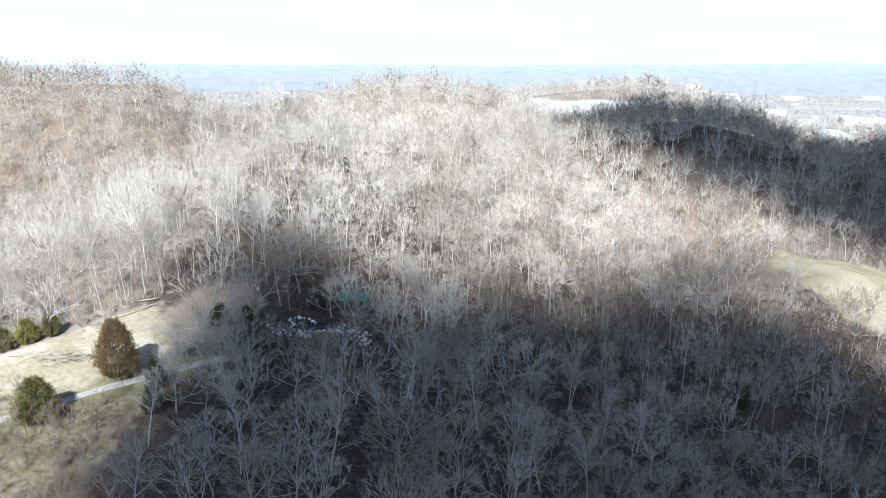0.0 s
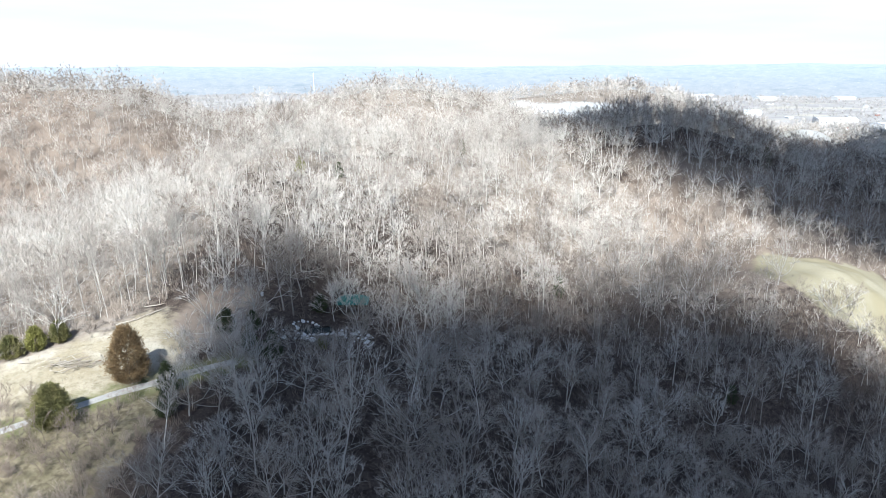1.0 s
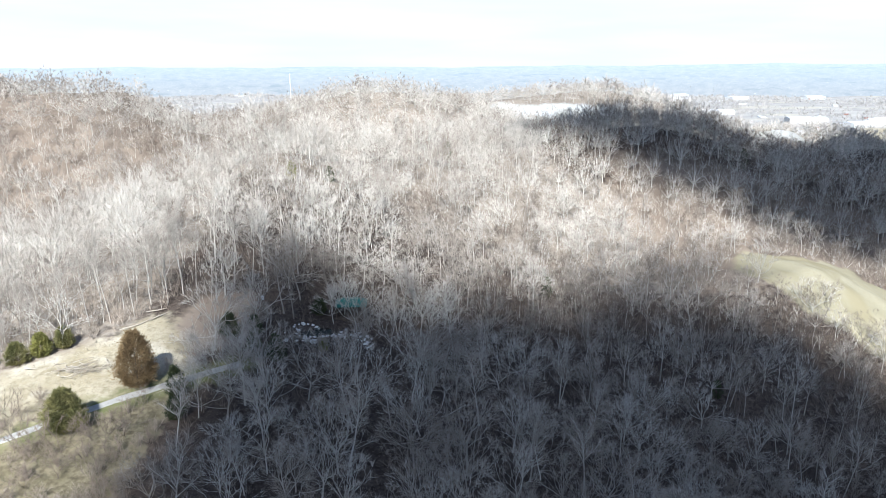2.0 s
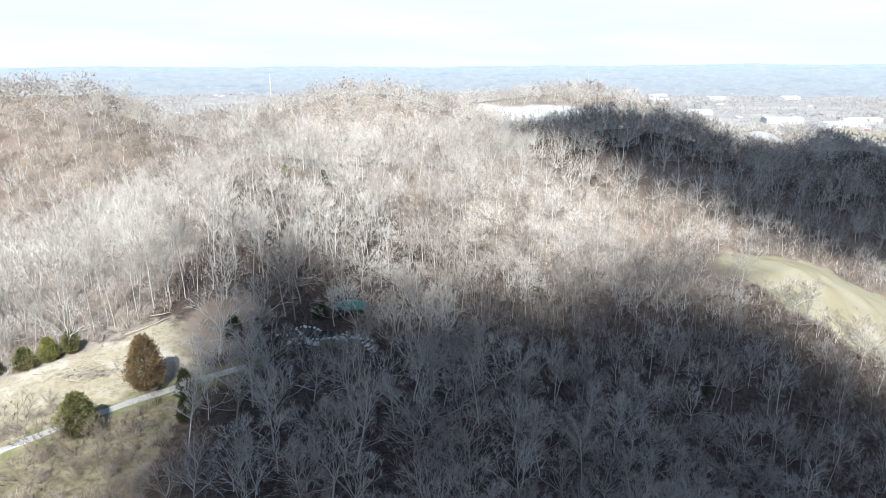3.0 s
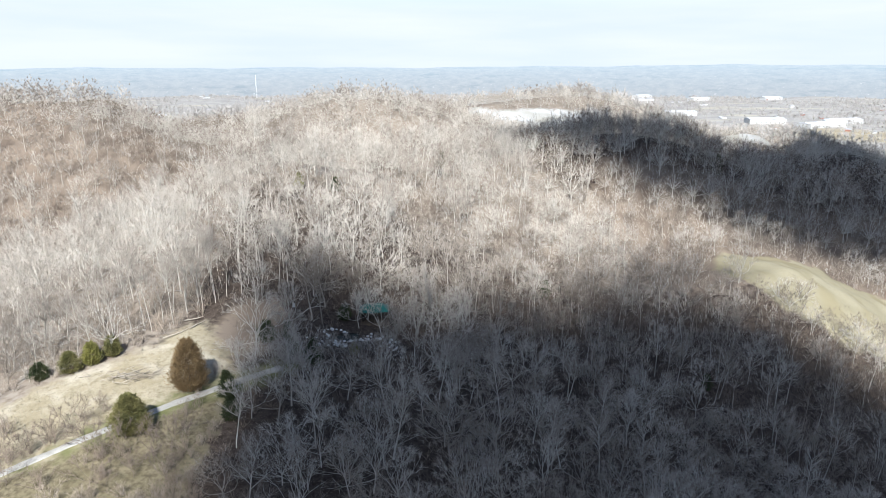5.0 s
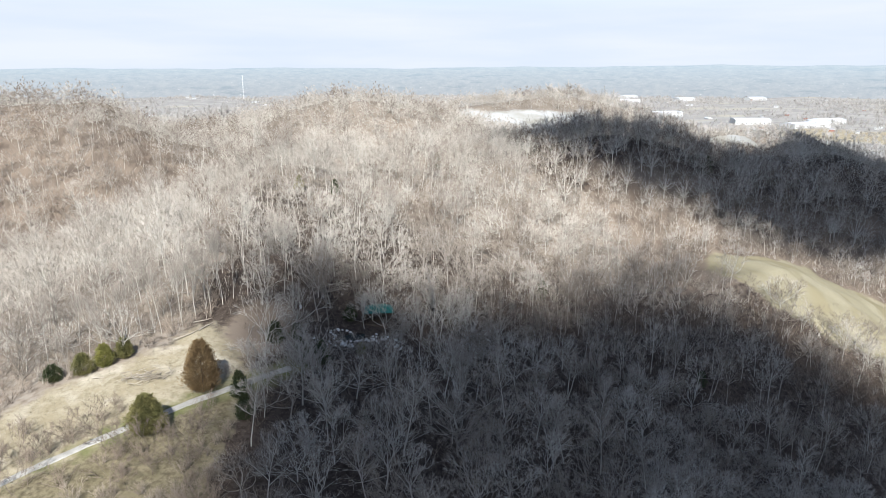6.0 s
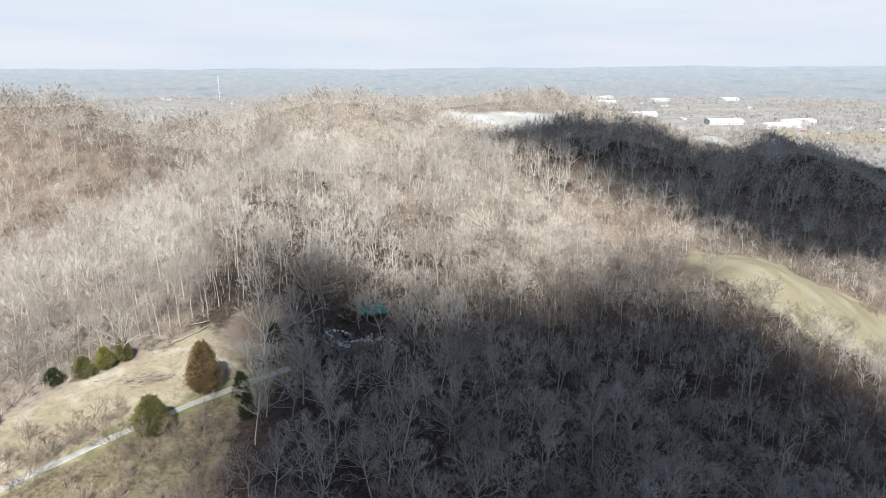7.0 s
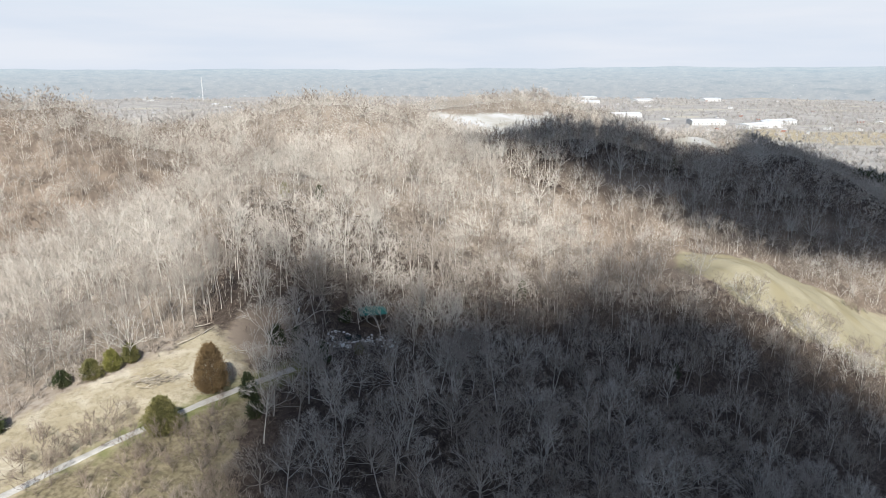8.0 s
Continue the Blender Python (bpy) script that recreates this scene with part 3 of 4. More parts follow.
def domed_tree(seed, tall, wide, low, limbs, clumps, shoots, r, stout=1.0, far=False, reach=0.18):
    """A leafless tree of the farther slopes: trunk, rising limbs and a rounded head of twig sprays."""
    w = Wood(seed)
    rg = w.rg
    girth = (0.010 * tall + 0.02) * stout
    lean = rg.normal(0, 0.05, 2)
    fork = np.array((lean[0] * tall * low, lean[1] * tall * low, tall * low * rg.uniform(0.7, 0.9)))
    w.tube("wood", [(0, 0, -0.5), fork * 0.5, fork], girth * np.array((1.1, 0.95, 0.75)), 3)
    hub = np.array((fork[0], fork[1], tall * low))
    half = np.array((wide / 2, wide / 2, tall * (1 - low)))
    for i in range(limbs):
        c = 0.05 + 0.92 * (i + rg.uniform(0.2, 0.8)) / limbs
        a = i * 2.4 + rg.uniform(-0.5, 0.5)
        s = math.sqrt(1 - c * c)
        tip = np.array((math.cos(a) * s, math.sin(a) * s, c)) * half * rg.uniform(0.72, 1.0)
        end = hub + tip
        w.spike("wood", fork, end, girth * (0.34 if far else 0.42))
        for k in range(clumps):
            u = 0.38 + 0.6 * (k + rg.uniform(0.0, 0.9)) / clumps
            root = fork + (end - fork) * u * 0.72
            o = fork + (end - fork) * u + rg.standard_normal(3) * wide * 0.10 * u
            if not far:
                w.spike("wood", root, o + (o - root) * 0.4, girth * 0.17)
            way = (o - root) / np.linalg.norm(o - root) + (end - fork) / np.linalg.norm(end - fork)
            twig_spray(w, o, way, shoots, wide * reach * rg.uniform(0.8, 1.2), 0.28, r)
    return w


def shrub(seed, tall, stems, twigs, r=0.016):
    """A leafless many-stemmed bush."""
    w = Wood(seed)
    for _ in range(stems):
        d = w.turn(np.array((0, 0, 1.0)), math.radians(w.rg.uniform(5, 50)))
        p = np.array((w.rg.normal(0, 0.25), w.rg.normal(0, 0.25), -0.1))
        tip = p + d * tall * w.rg.uniform(0.7, 1.1)
        w.spike("wood", p, tip, 0.03)
        for _ in range(twigs):
            o = p + (tip - p) * w.rg.uniform(0.25, 1)
            w.sliver(o, o + w.turn(d, math.radians(w.rg.uniform(15, 55))) * tall * w.rg.uniform(0.15, 0.4), r)
    return w


def whole(w):
    v1, f1 = w.done("wood")
    v2, f2 = w.done("twig")
    return np.concatenate([v1, v2]), np.concatenate([f1, f2 + len(v1)]), len(v1)


# spreading kinds: height, clear trunk, limbs, width; upright kinds: height, clear trunk, spread
SPREADING = [(9.0, 0.30, 9, 1.0), (8.2, 0.26, 9, 1.05), (9.6, 0.36, 8, 0.9), (8.8, 0.36, 8, 0.9), (10.0, 0.42, 9, 0.85), (7.4, 0.28, 8, 1.05), (9.2, 0.34, 9, 0.95)]
UPRIGHT = [(12.0, 0.50, 2.6), (11.0, 0.46, 2.4)]
NEAR_TREES = [fan_tree(100 + i, f[0], f[1], f[2], 1.0, f[3]) for i, f in enumerate(SPREADING)] + [bare_tree(160 + i, *f, 3) for i, f in enumerate(UPRIGHT)]
# heads: height, width
DOMES = [(11.0, 7.8), (10.0, 7.2), (12.0, 8.2), (11.5, 6.6), (12.3, 7.2), (9.2, 7.0)]
MID_TREES = [whole(domed_tree(200 + i, t, d, 0.38 + 0.02 * i, 12, 5, 9, 0.021, 0.75, True, 0.25)) for i, (t, d) in enumerate(DOMES)] + [whole(bare_tree(260, 12.2, 0.45, 3.0, 2, False, 0.6))]
FAR_TREES = [whole(domed_tree(300 + i, t * 0.85, d * 1.2, 0.24, 10, 4, 7, 0.062, 0.8, True, 0.15)) for i, (t, d) in enumerate(DOMES)]
SAPLINGS = [whole(domed_tree(330 + i, t, d * 0.62, 0.15, 4, 2, 5, 0.06, 1.0, True)) for i, (t, d) in enumerate(DOMES)]
SHRUBS = [whole(shrub(400 + i, 1.4 + 0.5 * i, 7, 7)) for i in range(4)]

HOUSE_PLOT = [(-27, 93), (-24, 102), (-18, 107), (-10, 107), (-9, 101), (-16, 94)]
FIELD_CORNER = [(72, 158), (76, 146), (86, 143), (90, 160), (84, 172)]      # open ground before the field
STRIP_VIEW = [(186, 350), (224, 350), (237, 398), (192, 400)]      # open ground below the pale strip
HOLLOW = [(-70, 226), (-58, 288), (0, 292), (18, 270), (10, 228)]      # thinner wood in the hollow behind the ridge
rng = np.random.default_rng(11)


def scatter(first, last, step):
    """Jittered places of the land that the flight overlooks, between two distances from the origin."""
    px, py = np.meshgrid(np.arange(-last, last, step), np.arange(-20, last, step))
    x, y = (px + rng.uniform(-0.48, 0.48, px.shape) * step).ravel(), (py + rng.uniform(-0.48, 0.48, px.shape) * step).ravel()
    d = np.hypot(x, y)
    a0, a1 = np.degrees(np.arctan2(x, y)), np.degrees(np.arctan2(x + 25, y + 20))
    keep = (d >= first) & (d < last) & (y > 30) & (((a0 > -37) & (a0 < 36)) | ((a1 > -25) & (a1 < 46)))
    keep &= (inside(MEADOW, x, y) < -1.0) & (inside(FIELD, x, y) < -0.5) & (inside(BARE, x, y) < -1)
    keep &= (inside(HOLLOW, x, y) < 0) | (rng.uniform(0, 1, x.shape) < 0.4)
    keep &= (inside(OPEN_FLOOR, x, y) < 0) | (rng.uniform(0, 1, x.shape) < 0.25)
    keep &= (inside(HOUSE_PLOT, x, y) < 0) & (line_gap(ROAD, x, y) > 3.0) & (inside(STRIP_VIEW, x, y) < 0) & (inside(FIELD_CORNER, x, y) < 0)
    return np.stack([x[keep], y[keep]], -1)


def plant(places, kinds, low, high, seed, tone=0.42, limb=0.25):
    """Many trees as one mesh, each turned, sized and toned by itself."""
    rg = np.random.default_rng(seed)
    vs, fs, ts, n = [], [], [], 0
    zs = height(places[:, 0], places[:, 1])
    for (x, y), z in zip(places, zs):
        v, f, limbs = kinds[rg.integers(len(kinds))]
        a, s = rg.uniform(0, 6.283), rg.uniform(low, high)
        c, sn = math.cos(a) * s, math.sin(a) * s
        q = np.stack([v[:, 0] * c - v[:, 1] * sn + x, v[:, 0] * sn + v[:, 1] * c + y, v[:, 2] * s * rg.uniform(0.9, 1.1) + z], -1)
        vs.append(q)
        fs.append(f + n)
        own = rg.normal(tone, 0.16)
        ts.append(np.clip(np.where(np.arange(len(v)) < limbs, own + limb, own - 0.08), 0, 1))
        n += len(v)
    return np.concatenate(vs), np.concatenate(fs), np.concatenate(ts)


near = scatter(56, 150, 5.3)
near = near[np.argsort(np.hypot(near[:, 0] + 5, near[:, 1] + 5))]
mid = scatter(150, 300, 5.9)
far = scatter(300, 590, 7.8)
# pale trees, and kind 5 with shade painted in as a dark tone: x, y, kind, size
LANDMARKS = [(-24, 80, 0, 0.95), (-33, 78, 1, 0.9), (-30, 84, 3, 0.8), (-12, 87, 3, 0.9), (-35.3, 86.3, 1, 0.72), (-33.4, 89.5, 0, 0.7), (-23, 70, 1, 0.95), (-4, 83, 0, 1.05), (-8.5, 101, 1, 0.9), (-3, 104, 3, 1.0), (10, 103, 3, 0.95), (15, 100, 1, 0.7), (-14, 105.5, 0, 0.9), (-18, 106, 1, 0.75), (88, 140, 3, 0.8), (101, 132, 1, 0.85), (80, 151, 1, 1.15), (112, 214, 0, 1.3),
             (-12, 147, 2, 1.0), (-47, 112, 4, 1.0), (-44.5, 113, 2, 0.9), (-35.4, 177, 2, 1.0), (-40, 176, 4, 0.9), (-120, 258, 2, 1.0), (-52, 100, 2, 0.85), (-57, 97, 2, 0.75), (-62, 95, 2, 0.7), (108, 124, 3, 0.8), (115, 126, 1, 0.8), (150, 196, 4, 0.9), (165, 190, 3, 0.9), (151, 174, 1, 0.75),
             (90, 139, 5, 0.95), (96, 134, 5, 0.85), (103, 131, 5, 1.0), (111, 130, 5, 0.8), (118, 128.5, 5, 0.95), (126, 127, 5, 0.9), (134, 125, 5, 1.0)]
LANDMARKS += [(x, y, 2 + 2 * (i % 3 == 1), 0.72 + 0.07 * (i % 4)) for i, (x, y) in enumerate([(-64, 97), (-59, 99), (-55, 99.5), (-54, 102.5), (-51, 103), (-50, 106), (-49, 102), (-47.5, 105.5), (-46, 108), (-48.5, 109), (-45, 106), (-43.5, 109.5), (-42, 112), (-39.5, 113), (-36, 114), (-33, 115), (-30, 113), (-68, 94)])]
spot = np.array([l[:2] for l in LANDMARKS])
near = near[(np.hypot(near[:, None, 0] - spot[None, :, 0], near[:, None, 1] - spot[None, :, 1]).min(1) > 3.2)]
single, rest = near[:238], near[238:]

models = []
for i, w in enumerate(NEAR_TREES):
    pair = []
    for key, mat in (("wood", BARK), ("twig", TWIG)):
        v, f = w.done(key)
        # crowns get a low tint: the near wood's shade is put into their twigs
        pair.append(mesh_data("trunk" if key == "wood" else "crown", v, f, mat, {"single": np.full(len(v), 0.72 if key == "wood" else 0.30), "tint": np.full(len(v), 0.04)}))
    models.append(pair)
rg = np.random.default_rng(21)
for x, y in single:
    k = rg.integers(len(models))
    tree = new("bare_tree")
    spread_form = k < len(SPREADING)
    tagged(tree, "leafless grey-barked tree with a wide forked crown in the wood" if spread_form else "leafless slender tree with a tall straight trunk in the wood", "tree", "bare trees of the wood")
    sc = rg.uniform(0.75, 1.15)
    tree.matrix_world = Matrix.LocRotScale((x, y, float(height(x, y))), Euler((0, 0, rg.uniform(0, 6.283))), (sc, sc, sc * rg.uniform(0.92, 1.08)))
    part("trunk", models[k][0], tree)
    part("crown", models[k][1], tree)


# trees that stand out: pale spreading ones in the shade, tall white trunks on the slope
PALE = []
# the last kind has a dark tone in place of shade
for seed, form, tone in ((140, (10.0, 0.24, 7, 1.1), 0.70), (141, (9.5, 0.26, 6, 1.0), 0.62), (142, None, 0.55), (143, (10.5, 0.18, 7, 1.1), 0.75), (144, (13.5, 0.40, 5, 0.7), 0.4), (145, (9.8, 0.24, 8, 1.05), 0.08)):
    w = fan_tree(seed, form[0], form[1], form[2], 0.82, form[3]) if form else bare_tree(seed, 15.0, 0.55, 2.8, 3, False, 0.62)
    PALE.append([mesh_data("trunk" if key == "wood" else "crown", *w.done(key), mat, {"tint": np.full(len(w.done(key)[0]), tone if key == "wood" else tone * 0.4)}) for key, mat in (("wood", BARK), ("twig", TWIG))])
for x, y, k, sc in LANDMARKS:
    tree = new("bare_tree")
    tree.matrix_world = Matrix.LocRotScale((x, y, float(height(x, y))), Euler((0, 0, x * 1.7 + y)), (sc, sc, sc))
    part("trunk", PALE[k][0], tree)
    part("crown", PALE[k][1], tree)
    tagged(tree, "tall leafless tree with a straight white trunk on the slope" if k in (2, 4) else "leafless spreading tree at the edge of the field, darkened for shade" if k == 5 else "leafless pale grey tree with a wide spreading crown in shade", "tree", "pale bare trees")


def stuff(name, places, kinds, low, high, seed, label, category, mat=TWIG, tone=0.42, limb=0.25):
    v, f, t = plant(places, kinds, low, high, seed, tone, limb)
    ob = new(name, mesh_data(name, v, f, mat, {"tint": t}))
    return tagged(ob, label, category, kind="stuff")


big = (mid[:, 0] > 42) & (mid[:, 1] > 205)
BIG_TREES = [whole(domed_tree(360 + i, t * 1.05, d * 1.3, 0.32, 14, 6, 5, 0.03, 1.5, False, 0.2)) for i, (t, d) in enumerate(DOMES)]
# low tone deepens the cloud's shade in the twig colour itself
stuff("woodland", mid[big], BIG_TREES, 0.8, 1.2, 37, "large leafless grey trees with rounded crowns, twigs darkened for shade on the hill", "woodland", tone=0.14, limb=0.52)
hollow = (mid[:, 0] < -70) & (mid[:, 1] > 205) & ~big
stuff("woodland", mid[hollow], MID_TREES, 0.8, 1.3, 39, "brown leafless trees in the hollow behind the ridge", "woodland", tone=0.30, limb=0.12)
foot = (mid[:, 0] > 62) & (mid[:, 1] <= 215) & ~big
stuff("woodland", mid[foot], MID_TREES, 0.7, 1.05, 41, "brown leafless trees between the field and the hill", "woodland", tone=0.26, limb=0.2)
slope = np.concatenate([rest, mid[~big & ~hollow & ~foot]])
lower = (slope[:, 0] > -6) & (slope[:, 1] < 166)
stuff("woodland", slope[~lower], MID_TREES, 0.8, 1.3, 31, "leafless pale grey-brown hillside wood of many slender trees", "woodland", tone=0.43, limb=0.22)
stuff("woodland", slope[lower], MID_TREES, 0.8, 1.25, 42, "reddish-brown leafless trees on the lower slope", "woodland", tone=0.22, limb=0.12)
brown = far[:, 0] < np.interp(far[:, 1], (300, 400, 600), (-70, -85, -110))
stuff("woodland", far[brown], FAR_TREES, 0.9, 1.3, 38, "browner leafless wood on the hill beyond the hollow", "woodland", tone=0.30, limb=0.12)
stuff("woodland", far[~brown], FAR_TREES, 0.9, 1.3, 32, "distant leafless pale wood covering the farther hills", "woodland", tone=0.40, limb=0.12)
saplings = scatter(85, 215, 4.3)
saplings = saplings[(saplings[:, 0] < -30) | (saplings[:, 1] > 125)]
stuff("saplings", saplings, SAPLINGS, 0.35, 0.62, 34, "thin pale leafless saplings crowding the sunny slope", "saplings")
edge = scatter(90, 240, 2.2)
edge = edge[((edge[:, 0] < -44) & (inside(MEADOW, edge[:, 0], edge[:, 1]) > -16)) | (inside(FIELD, edge[:, 0], edge[:, 1]) > -9)]
under = np.concatenate([scatter(56, 150, 3.0), scatter(150, 240, 5.5)])
# tone kept low to paint the gaps between trees as dark as shade
stuff("undergrowth", under, SHRUBS, 0.5, 1.2, 33, "bare twiggy brown undergrowth, darkened for the shade among the trees", "undergrowth", BRUSH, 0.1)
EDGE_BRUSH = [whole(shrub(470 + i, 2.6 + 0.5 * i, 8, 8, 0.024)) for i in range(4)]
# same brush twice: sun painted in as a pale tone, shade as a dark one
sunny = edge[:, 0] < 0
stuff("undergrowth", edge[sunny], EDGE_BRUSH, 0.6, 1.1, 36, "tangled brown brush along the edge of the meadow, toned pale as sunlit", "undergrowth", BRUSH, 0.75)
stuff("undergrowth", edge[~sunny], EDGE_BRUSH, 0.6, 1.0, 40, "tangled brown brush along the edge of the field, toned dark as shaded", "undergrowth", BRUSH, 0.35)
thicket = scatter(150, 430, 4.3)
stuff("brushwood", thicket, [whole(shrub(450 + i, 2.6 + 0.5 * i, 4, 4, 0.05)) for i in range(4)], 0.8, 1.5, 35, "low pale brown brushwood covering the hillsides under the trees", "undergrowth")


# ---------------------------------------------------------------- evergreens
def conifer(seed, tall, wide, sprays, mat, low=0.03):
    """A red cedar: a trunk inside a dense egg-shaped head of small upswept sprays in uneven tufts."""
    rg = np.random.default_rng(seed)
    tufts = max(14, int(sprays / 30))
    each = int(sprays / tufts)
    i = np.arange(tufts)
    t = low + (0.97 - low) * (i + rg.uniform(0, 1, tufts)) / tufts
    prof = np.minimum(1, ((t - low + 0.05) / 0.26)) ** 0.55 * np.maximum(0, 1 - ((t - 0.25).clip(0) / 0.78) ** 1.55) ** 0.85 + 0.03
    r = wide * 0.5 * prof * rg.uniform(0.80, 1.10, tufts)
    a = i * 2.4 + rg.uniform(-0.5, 0.5, tufts)
    depth = rg.uniform(0.55, 0.95, tufts)
    hub = np.stack([np.cos(a) * r * depth, np.sin(a) * r * depth, tall * t], -1)
    c = np.repeat(hub, each, 0) + rg.standard_normal((tufts * each, 3)) * np.array((0.25, 0.25, 0.27)) * np.repeat(0.35 + r * 0.30, each)[:, None]
    out = c * np.array((1, 1, 0))
    d = out / (np.linalg.norm(out, axis=1)[:, None] + 0.2) * 0.7 + np.array((0, 0, 0.6)) + rg.standard_normal(c.shape) * 0.4
    d /= np.linalg.norm(d, axis=1)[:, None]
    u = np.cross(d, rg.standard_normal(c.shape))
    u /= np.linalg.norm(u, axis=1)[:, None]
    ln, wd = rg.uniform(0.16, 0.46, len(c))[:, None], rg.uniform(0.03, 0.075, len(c))[:, None]
    c[:, 2] = np.maximum(c[:, 2], 0.08)
    tv = np.stack([c - u * wd, c + u * wd, c + d * ln], 1).reshape(-1, 3)
    crown = mesh_data("crown", tv, np.arange(len(tv)).reshape(-1, 3), mat)
    w = Wood(seed)
    w.tube("wood", w.limb((0, 0, -0.3), np.array((0, 0, 1.0)), tall * 0.8, 4, 0.3, 0.02), np.linspace(0.016 * tall, 0.02, 5), 6)
    v, f = w.done("wood")
    return mesh_data("trunk", v, f, DARK_TIMBER), crown


def stand(name, x, y, meshes, label, category, group="", turn=0.0, size=1.0, names=("trunk", "crown")):
    ob = new(name)
    ob.matrix_world = Matrix.LocRotScale((x, y, float(height(x, y))), Euler((0, 0, turn)), (size, size, size))
    for nm, me in zip(names, meshes):
        part(nm, me, ob)
    return tagged(ob, label, category, group)


stand("cedar_tree", -42.3, 83.5, conifer(1, 8.0, 5.6, 15000, CEDAR_RUST), "tall rust-green red cedar standing in dry meadow grass", "cedar tree")
stand("cedar_tree", -48.0, 74.6, conifer(2, 5.5, 5.2, 13000, CEDAR_GREEN), "broad olive-green red cedar beside the gravel lane", "cedar tree")
for i, (x, y, h, wd, m) in enumerate([(-61.3, 90.0, 3.6, 3.6, CEDAR_GREEN), (-58.6, 91.6, 4.0, 3.0, CEDAR_LIGHT), (-56.2, 93.4, 3.7, 2.8, CEDAR_GREEN), (-65.5, 89.3, 2.8, 2.8, EVERGREEN), (-72.0, 79.5, 4.2, 3.6, EVERGREEN)]):
    stand("young_cedar", x, y, conifer(10 + i, h * 0.88, wd * 0.95, 4500, m), "young bushy green cedar at the edge of the wood", "cedar tree", "young cedars")
for i, (x, y, h, wd) in enumerate([(-33.0, 97.0, 4.2, 4.6), (-29.5, 98.5, 3.4, 3.4), (-36.8, 82.0, 4.6, 4.0), (-35.5, 77.5, 4.2, 3.6), (-28.5, 92.0, 4.0, 4.4), (-25.3, 92.5, 4.6, 4.2), (-18.8, 97.2, 2.0, 2.0), (-20.5, 108.0, 3.2, 3.6)]):
    stand("evergreen_bush", x, y, conifer(30 + i, h * 0.9, wd * 0.7, 2600, CEDAR_GREEN if i == 6 else EVERGREEN, 0.0), "dark green dense evergreen bush under bare trees", "bush", "evergreen bushes")
for i, (x, y, h) in enumerate([(114.0, 232.0, 7.5), (56.0, 118.0, 4.0), (9.0, 216.0, 6.0), (28.0, 150.0, 5.0), (-33.0, 167.0, 4.5), (-24.0, 170.0, 4.0)] ):
    stand("cedar_tree", x, y, conifer(50 + i, h, h * 0.62, 1500, EVERGREEN if i != 4 else CEDAR_LIGHT), "dark cedar standing among bare trees", "cedar tree", "cedars in the wood")

# ---------------------------------------------------------------- meadow
pile = new("brush_pile")
pile.location = (-51.2, 87.2, float(height(-51.2, 87.2)))
for i in range(70):
    w = Wood(600 + i)
    a = w.rg.normal(0.25, 0.55)
    p = np.array((w.rg.normal(0, 2.0), w.rg.normal(0, 0.9), abs(w.rg.normal(0.15, 0.3))))
    d = np.array((math.cos(a), math.sin(a), w.rg.normal(0.02, 0.12))) * w.rg.uniform(1.0, 3.2)
    line = w.limb(p - d / 2, d, np.linalg.norm(d), 3, 0.0, 0.12)
    w.tube("wood", line, w.rg.uniform(0.02, 0.065) * np.linspace(1, 0.4, 4), 5)
    for _ in range(4):
        o = at(line, w.rg.uniform(0.3, 0.95))[0]
        w.spike("wood", o, o + w.turn(d, 0.7) * w.rg.uniform(0.4, 0.9), 0.02)
    part("branch", mesh_data("branch", *w.done("wood"), DEADWOOD), pile)
tagged(pile, "heap of grey dead branches lying in the meadow", "brush pile")
for i, (x, y, a, ln) in enumerate([(-47.5, 98.5, 0.75, 5.2), (-44.8, 101.3, 1.0, 4.0), (-58.5, 88.0, 0.1, 1.6), (-69.5, 80.5, 0.5, 4.5), (-45.9, 103.0, 0.3, 3.0)]):
    w = Wood(70 + i)
    line = w.limb((-ln / 2, 0, 0.16), np.array((1, 0, 0.02)), ln, 5, 0.0, 0.09)
    w.tube("wood", line, np.linspace(0.11, 0.05, 6), 7)
    for _ in range(3):
        o = at(line, w.rg.uniform(0.3, 0.9))[0]
        w.spike("wood", o, o + np.array((0.5, w.rg.normal(0, 0.4), w.rg.uniform(0.2, 0.6))), 0.04)
    log = new("fallen_log", mesh_data("fallen_log", *w.done("wood"), DEADWOOD))
    log.matrix_world = pose(x, y, float(height(x, y)), 0, 0, math.degrees(a))
    tagged(log, "pale weathered fallen log on the grass edge", "log", "fallen logs")

# bare bushes of the meadow, each by itself
rg = np.random.default_rng(81)
BUSH_MESHES = []
for i in range(4):
    v, f, _ = whole(shrub(500 + i, 2.4 + 0.3 * i, 14, 20))
    BUSH_MESHES.append(mesh_data("bare_bush", v, f, BRUSH, {"tint": np.full(len(v), 0.3), "single": np.full(len(v), 0.6)}))
BUSHES = [(-37.8, 86.5), (-36.2, 88.6), (146, 170), (148.5, 171.5), (147, 168.5), (150.5, 169.5), (152.5, 171), (149.5, 167.5), (154.5, 170), (-39.6, 87.4), (-52.8, 79.2), (-55.2, 77.5), (-57.8, 73.4), (-59.6, 71.6), (-61.5, 70.0), (-54.0, 80.8), (-52.0, 69.0), (-49.0, 66.5), (-46.5, 68.5), (-44.0, 70.2), (-42.0, 67.0), (-46.0, 63.5), (-50.5, 63.0), (-41.0, 62.0), (-64.5, 76.0), (-66.0, 72.5), (-56.0, 65.5), (-53.6, 62.0)]
BUSHES += [(round(rg.uniform(-43, -37), 1), round(rg.uniform(62, 80), 1)) for _ in range(18)]
BUSHES += [(round(rg.uniform(-52, -38.5), 1), round(rg.uniform(57, 74), 1)) for _ in range(26)]
